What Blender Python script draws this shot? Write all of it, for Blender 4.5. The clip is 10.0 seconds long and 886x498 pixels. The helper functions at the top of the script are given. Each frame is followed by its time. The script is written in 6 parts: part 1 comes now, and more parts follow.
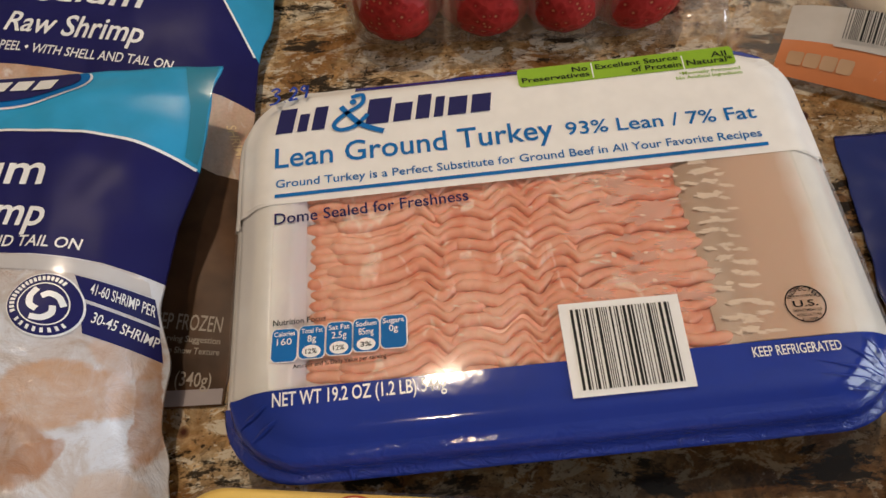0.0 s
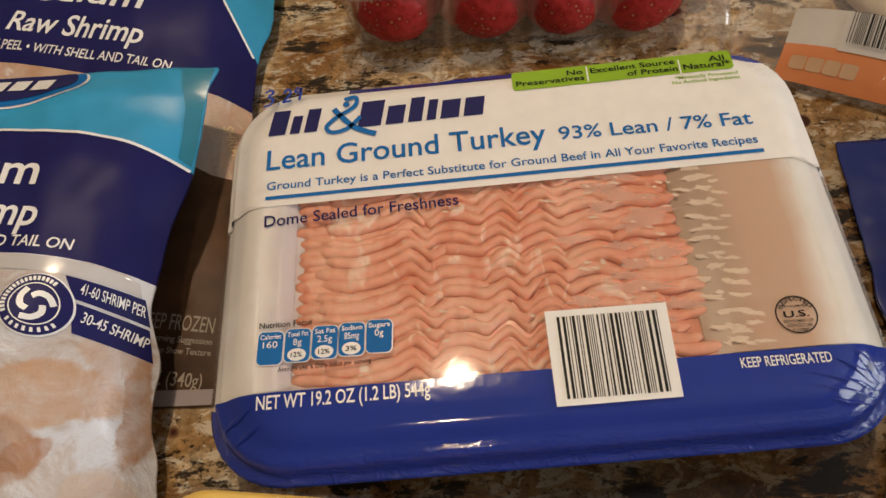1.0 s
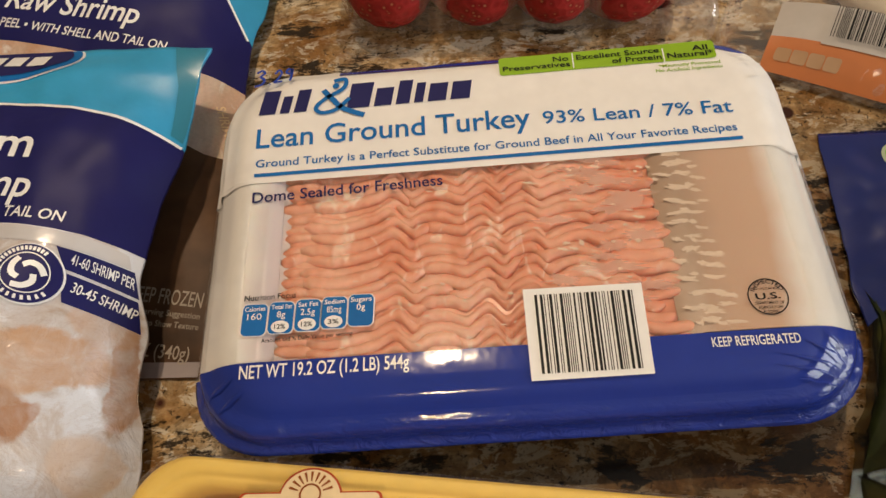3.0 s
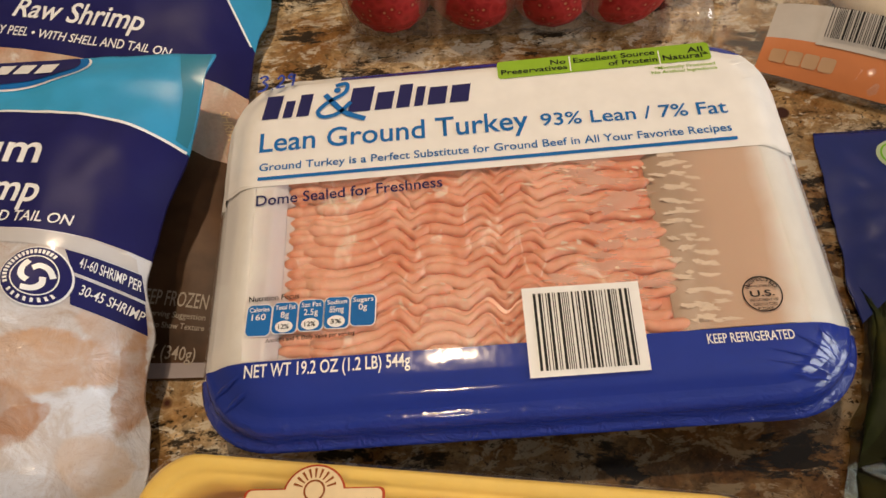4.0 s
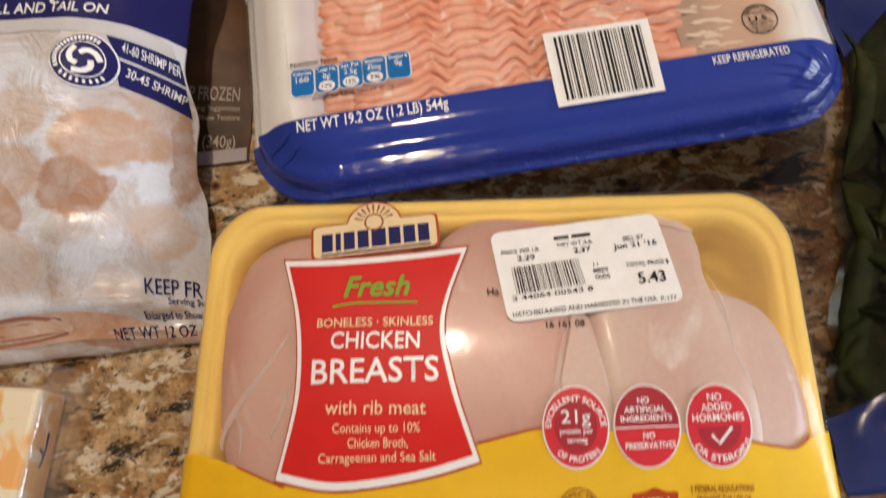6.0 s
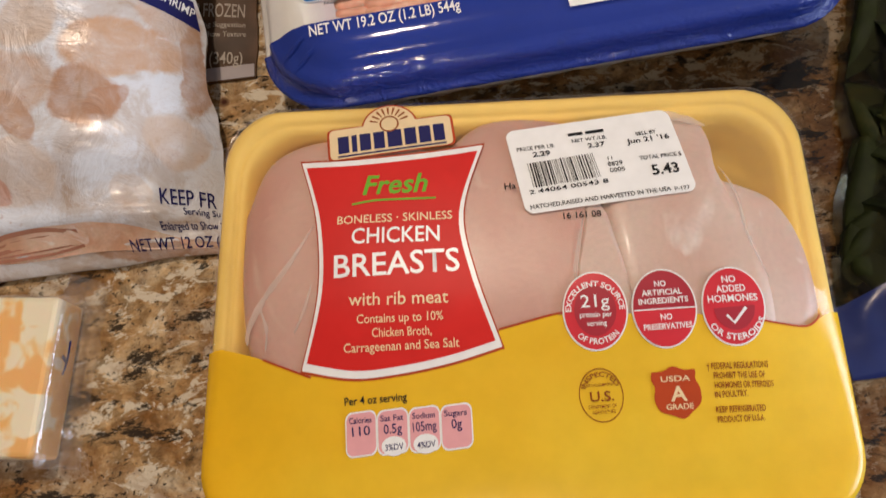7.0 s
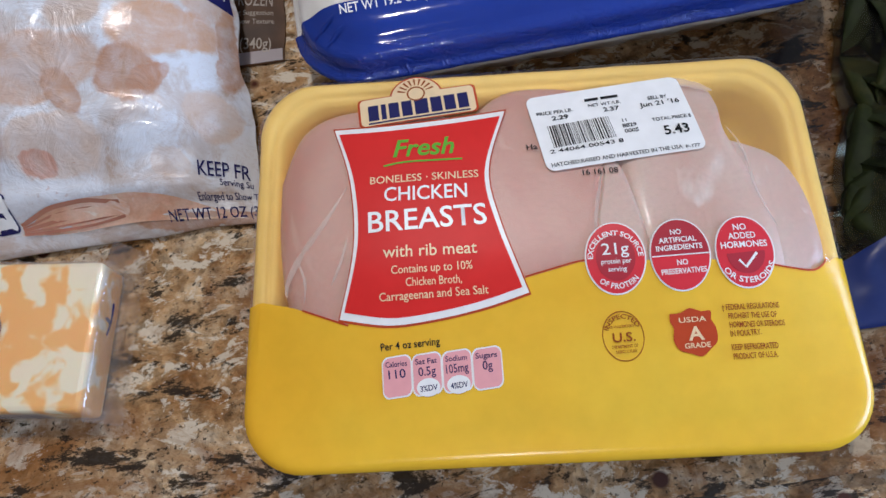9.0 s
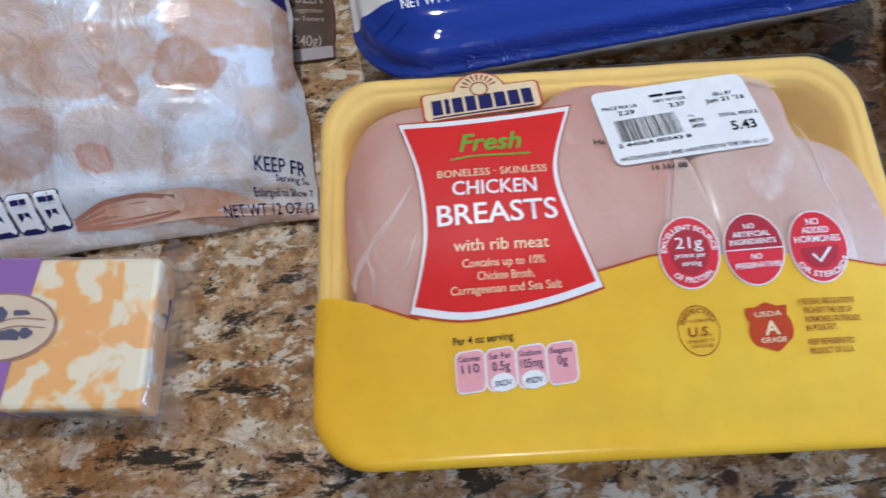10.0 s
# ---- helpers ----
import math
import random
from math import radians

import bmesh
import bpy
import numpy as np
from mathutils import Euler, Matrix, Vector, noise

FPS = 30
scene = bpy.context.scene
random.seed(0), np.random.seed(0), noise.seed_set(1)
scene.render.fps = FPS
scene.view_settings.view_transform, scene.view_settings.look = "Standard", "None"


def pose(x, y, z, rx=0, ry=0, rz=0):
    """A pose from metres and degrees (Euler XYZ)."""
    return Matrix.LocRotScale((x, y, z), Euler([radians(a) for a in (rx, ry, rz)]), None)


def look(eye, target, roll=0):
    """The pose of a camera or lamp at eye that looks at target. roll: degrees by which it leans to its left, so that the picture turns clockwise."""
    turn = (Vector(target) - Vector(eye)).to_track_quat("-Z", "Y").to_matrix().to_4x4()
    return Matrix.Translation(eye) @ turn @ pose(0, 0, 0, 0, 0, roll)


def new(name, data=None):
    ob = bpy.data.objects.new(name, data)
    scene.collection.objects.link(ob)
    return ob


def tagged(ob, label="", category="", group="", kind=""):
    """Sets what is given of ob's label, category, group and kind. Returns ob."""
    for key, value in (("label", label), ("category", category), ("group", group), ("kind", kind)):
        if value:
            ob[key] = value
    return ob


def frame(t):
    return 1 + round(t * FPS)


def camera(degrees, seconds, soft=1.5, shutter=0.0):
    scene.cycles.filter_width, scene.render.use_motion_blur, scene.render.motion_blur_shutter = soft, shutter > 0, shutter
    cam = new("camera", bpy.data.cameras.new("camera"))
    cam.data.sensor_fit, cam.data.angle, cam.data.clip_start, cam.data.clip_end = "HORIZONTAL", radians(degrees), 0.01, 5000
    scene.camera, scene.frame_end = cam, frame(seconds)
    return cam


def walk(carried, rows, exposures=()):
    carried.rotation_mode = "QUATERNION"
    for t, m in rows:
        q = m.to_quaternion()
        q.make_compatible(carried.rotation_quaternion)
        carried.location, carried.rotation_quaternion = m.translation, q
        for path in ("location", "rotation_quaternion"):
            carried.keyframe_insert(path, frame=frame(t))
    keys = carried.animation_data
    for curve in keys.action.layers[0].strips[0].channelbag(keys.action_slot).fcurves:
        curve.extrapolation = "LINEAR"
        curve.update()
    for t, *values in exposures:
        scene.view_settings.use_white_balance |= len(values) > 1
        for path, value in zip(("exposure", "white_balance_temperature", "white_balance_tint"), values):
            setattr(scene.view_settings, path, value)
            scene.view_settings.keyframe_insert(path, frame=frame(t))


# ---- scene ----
cam = camera(62.37, 10.0, 1.5, 0.6)
PATH = [
    (0, (0.07490, 0.09125, 0.26166), (0.06388, 0.23543, -0.00119), -7.86),
    (0.5, (0.07965, 0.09162, 0.26132), (0.06524, 0.23682, -0.00080), -8.37),
    (1, (0.08468, 0.09374, 0.26113), (0.06659, 0.23710, -0.00178), -9.66),
    (1.5, (0.08866, 0.09372, 0.26611), (0.06967, 0.23547, 0.00239), -10.08),
    (2, (0.08852, 0.08995, 0.26321), (0.07074, 0.23230, -0.00027), -9.19),
    (2.5, (0.08939, 0.08648, 0.26228), (0.07162, 0.22881, -0.00121), -8.29),
    (4, (0.09261, 0.08264, 0.26630), (0.07244, 0.22579, 0.00343), -9.65),
    (4.5, (0.08839, 0.07031, 0.27410), (0.06901, 0.21909, 0.01431), -8.35),
    (5, (0.08271, 0.05789, 0.26788), (0.06264, 0.20034, 0.00463), -9.54),
    (5.5, (0.07826, 0.04645, 0.27082), (0.06134, 0.16568, -0.00395), -11.96),
    (6, (0.06427, 0.02470, 0.26798), (0.05570, 0.13070, -0.01254), -11.20),
    (6.2, (0.05937, 0.01839, 0.26720), (0.05487, 0.12088, -0.01471), -9.64),
    (7.3, (0.04933, -0.00364, 0.26329), (0.04616, 0.09032, -0.02160), -9.98),
    (7.5, (0.04994, -0.00706, 0.26554), (0.04602, 0.08898, -0.01864), -10.65),
    (8, (0.04770, -0.01589, 0.26784), (0.04394, 0.08380, -0.01508), -10.90),
    (8.5, (0.04022, -0.02134, 0.26880), (0.03822, 0.08077, -0.01327), -9.87),
    (9, (0.03568, -0.02472, 0.27026), (0.03574, 0.08036, -0.01073), -8.68),
    (9.5, (0.03020, -0.02521, 0.26963), (0.03116, 0.08106, -0.01091), -8.18),
    (10, (0.00782, -0.02615, 0.26671), (0.01319, 0.08367, -0.01241), -5.94),
]
EXPOSURES = [(0.0, -0.45, 6400, 12), (1.5, -0.46, 7200, 13), (2.5, -0.37, 7150, 12), (5.0, -0.19, 6900, 14), (6.0, -0.11, 6350, 14), (7.5, -0.16, 6000, 13), (8.0, -0.14, 5550, 12), (8.5, -0.11, 5150, 11), (9.5, -0.07, 4850, 10), (10.0, -0.02, 4720, 9)]
walk(cam, [(t, look(eye, target, roll)) for t, eye, target, roll in PATH], EXPOSURES)

# ---- light ----
world = bpy.data.worlds.new("world")
scene.world = world
world.use_nodes = True
wn = world.node_tree.nodes
sky = wn.new("ShaderNodeTexSky")
sky.sky_type, sky.sun_disc, sky.sun_elevation, sky.sun_rotation = "NISHITA", False, radians(40), radians(60)
wn["Background"].inputs["Strength"].default_value = 0.12
world.node_tree.links.new(sky.outputs[0], wn["Background"].inputs["Color"])


def lamp(name, kind, m, power, colour, size, size_y=0.0):
    data = bpy.data.lights.new(name, kind)
    data.energy, data.color = power, colour
    if kind == "AREA":
        data.shape = "RECTANGLE" if size_y else "DISK"
        data.size = size
        if size_y:
            data.size_y = size_y
    ob = new(name, data)
    ob.matrix_basis = m
    return ob


# daylight in the window's opening, a warm ceiling downlight; the southern lamp is added to brighten the front
lamp("window_daylight", "AREA", look((2.34, -0.50, 0.56), (0.1, 0.05, 0.05)), 50, (0.80, 0.90, 1.0), 1.5, 1.1)
DOWNLIGHTS_AND_FILL = [(0.012, 0.615), (0.02, -0.98)]
for lx, ly in DOWNLIGHTS_AND_FILL:
    lamp("downlight_and_fill_beam", "AREA", look((lx, ly, 1.488), (lx, ly, 0)), 14.0 if ly > 0 else 6.8, (1.0, 0.80, 0.58), 0.055)


# ---- materials ----
def nodes_of(name):
    m = bpy.data.materials.new(name)
    m.use_nodes = True
    nt = m.node_tree
    return m, nt, nt.nodes["Principled BSDF"]


def node(nt, kind, **values):
    n = nt.nodes.new("ShaderNode" + kind)
    for key, value in values.items():
        if key in n.inputs:
            n.inputs[key].default_value = value
    return n


def ramp(nt, fac, stops, ease="LINEAR"):
    n = nt.nodes.new("ShaderNodeValToRGB")
    n.color_ramp.interpolation = ease
    while len(n.color_ramp.elements) < len(stops):
        n.color_ramp.elements.new(0.5)
    for e, (p, c) in zip(n.color_ramp.elements, stops):
        e.position = p
        e.color = (*c, 1) if len(c) == 3 else (c[0], c[0], c[0], 1)
    nt.links.new(fac, n.inputs[0])
    return n.outputs[0]


def mixed(nt, fac, a, b):
    n = nt.nodes.new("ShaderNodeMix")
    n.data_type = "RGBA"
    for src, slot in ((fac, 0), (a, 6), (b, 7)):
        if hasattr(src, "default_value") and hasattr(src, "is_linked"):
            nt.links.new(src, n.inputs[slot])
        else:
            n.inputs[slot].default_value = src if slot == 0 else (*src, 1)
    return n.outputs[2]


def coords(nt, scale=(1, 1, 1), turn=0.0):
    tc = nt.nodes.new("ShaderNodeTexCoord")
    mp = nt.nodes.new("ShaderNodeMapping")
    mp.inputs["Scale"].default_value = scale
    mp.inputs["Rotation"].default_value = (0, 0, radians(turn))
    nt.links.new(tc.outputs["Object"], mp.inputs[0])
    return mp.outputs[0]


def noise_of(nt, vec, scale, detail=4.0, rough=0.55, warp=0.0):
    n = node(nt, "TexNoise", Scale=scale, Detail=detail, Roughness=rough, Distortion=warp)
    nt.links.new(vec, n.inputs["Vector"])
    return n.outputs["Fac"]


def bump(nt, b, height, strength, distance):
    n = node(nt, "Bump", Strength=strength, Distance=distance)
    nt.links.new(height, n.inputs["Height"])
    nt.links.new(n.outputs[0], b.inputs["Normal"])


def surface(name, colour, rough, spread=0.12, scale=120, bump_mm=0.05, bump_scale=300, coat=0.0, sub=0.0, metal=0.0, second=None):
    """A painted, printed or moulded surface: colour with a slow and a fine variation, fine relief."""
    m, nt, b = nodes_of(name)
    vec = coords(nt)
    low = tuple(c * (1 - spread) for c in colour)
    high = second or tuple(min(1, c * (1 + spread)) for c in colour)
    wide = ramp(nt, noise_of(nt, vec, scale * 0.25, 3), [(0.32, low), (0.68, high)])
    fine = ramp(nt, noise_of(nt, vec, scale * 3, 2), [(0.3, (0.94,)), (0.7, (1.0,))])
    mul = nt.nodes.new("ShaderNodeMix")
    mul.data_type, mul.blend_type = "RGBA", "MULTIPLY"
    mul.inputs[0].default_value = 1.0
    nt.links.new(wide, mul.inputs[6])
    nt.links.new(fine, mul.inputs[7])
    nt.links.new(mul.outputs[2], b.inputs["Base Color"])
    b.inputs["Roughness"].default_value = rough
    b.inputs["Metallic"].default_value = metal
    b.inputs["Coat Weight"].default_value = coat
    b.inputs["Coat Roughness"].default_value = 0.05
    if sub:
        b.inputs["Subsurface Weight"].default_value = sub
        b.inputs["Subsurface Radius"].default_value = (0.006, 0.003, 0.002)
    if bump_mm:
        bump(nt, b, noise_of(nt, vec, bump_scale, 3), 1.0, bump_mm / 1000)
    return m


def clear_film(name, gloss=0.10, haze=0.0, tint=(1, 1, 1), wrinkle=0.25, scale=60, rough=0.06, haze_colour=(0.9, 0.88, 0.86)):
    """Thin clear plastic: see-through, with gloss and a trace of milkiness."""
    m, nt, b = nodes_of(name)
    out = nt.nodes["Material Output"]
    nt.nodes.remove(b)
    vec = coords(nt)
    thru = node(nt, "BsdfTransparent", Color=(*tint, 1))
    shine = node(nt, "BsdfGlossy", Color=(1, 1, 1, 1), Roughness=rough)
    milk = node(nt, "BsdfDiffuse", Color=(*haze_colour, 1))
    h = node(nt, "Bump", Strength=wrinkle, Distance=0.001)
    nt.links.new(noise_of(nt, vec, scale, 3, 0.5, 0.6), h.inputs["Height"])
    nt.links.new(h.outputs[0], shine.inputs["Normal"])
    face = node(nt, "LayerWeight", Blend=0.5)
    nt.links.new(h.outputs[0], face.inputs["Normal"])
    power = nt.nodes.new("ShaderNodeMath")
    power.operation = "POWER"
    power.inputs[1].default_value = 4.0
    nt.links.new(face.outputs["Facing"], power.inputs[0])
    amount = nt.nodes.new("ShaderNodeMath")
    amount.operation = "MULTIPLY_ADD"
    amount.inputs[1].default_value, amount.inputs[2].default_value = 0.3, 0.03 + gloss * 0.2
    nt.links.new(power.outputs[0], amount.inputs[0])
    m1 = node(nt, "MixShader", Fac=haze)
    nt.links.new(thru.outputs[0], m1.inputs[1])
    nt.links.new(milk.outputs[0], m1.inputs[2])
    m2 = nt.nodes.new("ShaderNodeMixShader")
    nt.links.new(amount.outputs[0], m2.inputs[0])
    nt.links.new(m1.outputs[0], m2.inputs[1])
    nt.links.new(shine.outputs[0], m2.inputs[2])
    nt.links.new(m2.outputs[0], out.inputs["Surface"])
    return m


def let_through(m, share, tint):
    """Makes a print slightly see-through."""
    nt = m.node_tree
    out, b = nt.nodes["Material Output"], nt.nodes["Principled BSDF"]
    thru = node(nt, "BsdfTransparent", Color=(*tint, 1))
    mix = node(nt, "MixShader", Fac=share)
    nt.links.new(b.outputs[0], mix.inputs[1])
    nt.links.new(thru.outputs[0], mix.inputs[2])
    nt.links.new(mix.outputs[0], out.inputs["Surface"])


def picture(base, heaps):
    """A printed photograph of peeled shrimp on white: soft-edged bodies, paler in the middle, with speckles and fine veins.

    heaps: centre, half sizes (mm), turn, colour and share of each body."""
    m, nt, b = nodes_of("shrimp_photo_print")
    fine = coords(nt)
    warp = node(nt, "TexNoise", Scale=75.0, Detail=5.0, Roughness=0.62)
    nt.links.new(fine, warp.inputs["Vector"])
    push = nt.nodes.new("ShaderNodeVectorMath")
    push.operation = "MULTIPLY_ADD"
    push.inputs[1].default_value = (0.008, 0.008, 0.0)
    nt.links.new(warp.outputs["Color"], push.inputs[0])
    nt.links.new(fine, push.inputs[2])
    col = ramp(nt, noise_of(nt, fine, 42, 6, 0.62, 0.8), [(0.32, (0.42, 0.32, 0.25)), (0.43, (0.53, 0.48, 0.46)), (0.56, (0.64, 0.65, 0.69))], "EASE")
    mottle = ramp(nt, noise_of(nt, fine, 110, 7, 0.68, 0.6), [(0.30, (0.5,)), (0.62, (1.0,))])
    for cx, cy, rx, ry, turn, colour, share in heaps:
        off = nt.nodes.new("ShaderNodeVectorMath")
        off.operation = "SUBTRACT"
        off.inputs[1].default_value = (cx / 1000 - base[0] + 0.0040, cy / 1000 - base[1] + 0.0040, 0)
        nt.links.new(push.outputs[0], off.inputs[0])
        rot = nt.nodes.new("ShaderNodeVectorRotate")
        rot.rotation_type = "Z_AXIS"
        rot.inputs["Angle"].default_value = radians(-turn)
        nt.links.new(off.outputs[0], rot.inputs["Vector"])
        fit = nt.nodes.new("ShaderNodeVectorMath")
        fit.operation = "MULTIPLY"
        fit.inputs[1].default_value = (850 / rx, 850 / ry, 0)
        nt.links.new(rot.outputs[0], fit.inputs[0])
        far = nt.nodes.new("ShaderNodeVectorMath")
        far.operation = "LENGTH"
        nt.links.new(fit.outputs[0], far.inputs[0])
        body = ramp(nt, far.outputs["Value"], [(0.0, (0.72 * share,)), (0.5, (0.9 * share,)), (0.80, (share,)), (0.99, (0,))], "EASE")
        mul = nt.nodes.new("ShaderNodeMath")
        mul.operation = "MULTIPLY"
        nt.links.new(body, mul.inputs[0])
        nt.links.new(mottle, mul.inputs[1])
        col = mixed(nt, mul.outputs[0], col, colour)
    spots = ramp(nt, noise_of(nt, fine, 520, 4, 0.7, 0.3), [(0.60, (0,)), (0.68, (0.45,))])
    near = ramp(nt, noise_of(nt, fine, 45, 3, 0.5), [(0.50, (0,)), (0.60, (1,))])
    both = nt.nodes.new("ShaderNodeMath")
    both.operation = "MULTIPLY"
    nt.links.new(spots, both.inputs[0])
    nt.links.new(near, both.inputs[1])
    col = mixed(nt, both.outputs[0], col, (0.38, 0.17, 0.10))
    vein = ramp(nt, noise_of(nt, coords(nt, (0.5, 1.5, 1.0), 20), 95, 5, 0.6, 1.8), [(0.485, (0,)), (0.50, (0.22,)), (0.515, (0,))])
    col = mixed(nt, vein, col, (0.36, 0.22, 0.16))
    nt.links.new(col, b.inputs["Base Color"])
    b.inputs["Roughness"].default_value = 0.22
    b.inputs["Coat Weight"].default_value = 0.2
    b.inputs["Coat Roughness"].default_value = 0.05
    bump(nt, b, noise_of(nt, fine, 70, 5, 0.6, 1.4), 1.0, 0.0011)
    return m


def granite():
    """Polished stone: golden brown and cream clouds, streaked black patches, fine grains, dark red garnets."""
    m, nt, b = nodes_of("polished_granite")
    vec, fine = coords(nt, (0.72, 1.25, 1.0), -10), coords(nt)

    def times(a, fac):
        mul = nt.nodes.new("ShaderNodeMix")
        mul.data_type, mul.blend_type = "RGBA", "MULTIPLY"
        mul.inputs[0].default_value = 1.0
        nt.links.new(a, mul.inputs[6])
        nt.links.new(fac, mul.inputs[7])
        return mul.outputs[2]

    def both(a, c):
        mul = nt.nodes.new("ShaderNodeMath")
        mul.operation = "MULTIPLY"
        nt.links.new(a, mul.inputs[0])
        nt.links.new(c, mul.inputs[1])
        return mul.outputs[0]
    c = ramp(nt, noise_of(nt, vec, 31, 9, 0.70, 0.5), [(0.28, (0.10, 0.045, 0.014)), (0.40, (0.25, 0.125, 0.040)), (0.49, (0.38, 0.235, 0.105)), (0.57, (0.52, 0.38, 0.22)), (0.66, (0.63, 0.55, 0.42)), (0.78, (0.46, 0.42, 0.35))])
    c = times(c, ramp(nt, noise_of(nt, fine, 150, 8, 0.72, 0.4), [(0.30, (0.30,)), (0.47, (0.88,)), (0.64, (1.25,))]))
    vor = node(nt, "TexVoronoi", Scale=330.0)
    nt.links.new(fine, vor.inputs["Vector"])
    c = times(c, ramp(nt, vor.outputs["Color"], [(0.0, (0.62,)), (1.0, (1.22,))]))
    pale = ramp(nt, noise_of(nt, vec, 100, 8, 0.72, 0.5), [(0.525, (0,)), (0.56, (0.85,))])
    c = mixed(nt, pale, c, (0.66, 0.60, 0.48))
    rust = ramp(nt, noise_of(nt, vec, 21, 9, 0.72, 0.6), [(0.50, (0,)), (0.62, (0.8,))])
    c = mixed(nt, rust, c, (0.20, 0.085, 0.022))
    dark = ramp(nt, noise_of(nt, coords(nt, (0.6, 1.35, 1.0), -16), 44, 9, 0.75, 0.3), [(0.54, (0,)), (0.575, (0.96,))])
    c = mixed(nt, dark, c, (0.022, 0.016, 0.011))
    cloud = ramp(nt, noise_of(nt, vec, 30, 4, 0.6, 0.6), [(0.40, (0.15,)), (0.58, (1,))])
    speck = both(ramp(nt, noise_of(nt, fine, 420, 5, 0.65), [(0.58, (0,)), (0.62, (0.9,))]), cloud)
    c = mixed(nt, speck, c, (0.018, 0.014, 0.011))
    dots = node(nt, "TexVoronoi", Scale=58.0)
    nt.links.new(fine, dots.inputs["Vector"])
    red = both(ramp(nt, dots.outputs["Distance"], [(0.15, (1,)), (0.21, (0,))]), ramp(nt, dots.outputs["Color"], [(0.62, (0,)), (0.66, (1,))]))
    c = mixed(nt, red, c, (0.060, 0.022, 0.015))
    # darker brown stone and the shade round the trays, both put into the colour
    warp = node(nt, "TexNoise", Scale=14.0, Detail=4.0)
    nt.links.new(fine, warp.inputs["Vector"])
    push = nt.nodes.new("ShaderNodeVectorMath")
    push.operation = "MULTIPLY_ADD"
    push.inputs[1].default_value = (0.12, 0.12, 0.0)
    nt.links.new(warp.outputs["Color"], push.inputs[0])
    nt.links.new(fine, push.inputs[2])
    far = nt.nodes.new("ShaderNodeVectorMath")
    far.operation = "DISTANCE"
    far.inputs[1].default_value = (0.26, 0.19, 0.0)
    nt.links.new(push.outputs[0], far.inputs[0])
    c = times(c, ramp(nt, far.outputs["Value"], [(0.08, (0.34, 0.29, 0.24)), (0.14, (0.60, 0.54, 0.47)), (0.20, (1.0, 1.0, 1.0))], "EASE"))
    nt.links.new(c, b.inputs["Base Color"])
    b.inputs["Roughness"].default_value = 0.16
    b.inputs["Specular IOR Level"].default_value = 0.38
    bump(nt, b, noise_of(nt, fine, 500, 3), 0.2, 0.0001)
    return m


def marbled(name):
    """Orange and white marbled cheese."""
    m, nt, b = nodes_of(name)
    vec = coords(nt, (1, 1, 1), 30)
    fac = noise_of(nt, vec, 92, 2.4, 0.5, 0.3)
    col = ramp(nt, fac, [(0.0, (0.90, 0.41, 0.045)), (0.465, (0.90, 0.46, 0.075)), (0.51, (0.90, 0.66, 0.30)), (0.555, (0.90, 0.81, 0.58))])
    nt.links.new(col, b.inputs["Base Color"])
    b.inputs["Roughness"].default_value = 0.45
    b.inputs["Subsurface Weight"].default_value = 0.2
    b.inputs["Subsurface Radius"].default_value = (0.004, 0.002, 0.001)
    bump(nt, b, noise_of(nt, vec, 400, 3), 0.4, 0.0002)
    return m


def flesh(name, lean, pale, streak, scale=28, rough=0.35, wet=0.4, relief=0.5):
    """Raw meat: lean colour with paler and fatty areas, wet."""
    m, nt, b = nodes_of(name)
    vec = coords(nt, (1.0, 0.55, 1.0), -25)
    fine = coords(nt)
    a = ramp(nt, noise_of(nt, vec, scale, 4, 0.5, 0.4), [(0.36, lean), (0.64, pale)])
    s = ramp(nt, noise_of(nt, vec, scale * 1.7, 3, 0.5, 1.6), [(0.60, (0,)), (0.72, (1,))])
    c = mixed(nt, s, a, streak)
    f = ramp(nt, noise_of(nt, fine, 700, 3), [(0.3, (0.9,)), (0.7, (1.03,))])
    mul = nt.nodes.new("ShaderNodeMix")
    mul.data_type, mul.blend_type = "RGBA", "MULTIPLY"
    mul.inputs[0].default_value = 1.0
    nt.links.new(c, mul.inputs[6])
    nt.links.new(f, mul.inputs[7])
    nt.links.new(mul.outputs[2], b.inputs["Base Color"])
    b.inputs["Roughness"].default_value = rough
    b.inputs["Coat Weight"].default_value = wet
    b.inputs["Coat Roughness"].default_value = 0.15
    b.inputs["Subsurface Weight"].default_value = 0.35
    b.inputs["Subsurface Radius"].default_value = (0.008, 0.003, 0.002)
    bump(nt, b, noise_of(nt, fine, 420 if relief < 0.6 else 300, 5, 0.65), relief, 0.0003 + 0.0009 * (relief > 0.6))
    return m


def leafy(name):
    m, nt, b = nodes_of(name)
    vec = coords(nt)
    c = ramp(nt, noise_of(nt, vec, 55, 5, 0.6, 0.4), [(0.3, (0.006, 0.009, 0.003)), (0.55, (0.018, 0.026, 0.006)), (0.75, (0.06, 0.055, 0.013))])
    nt.links.new(c, b.inputs["Base Color"])
    b.inputs["Roughness"].default_value = 0.65
    b.inputs["Specular IOR Level"].default_value = 0.2
    return m


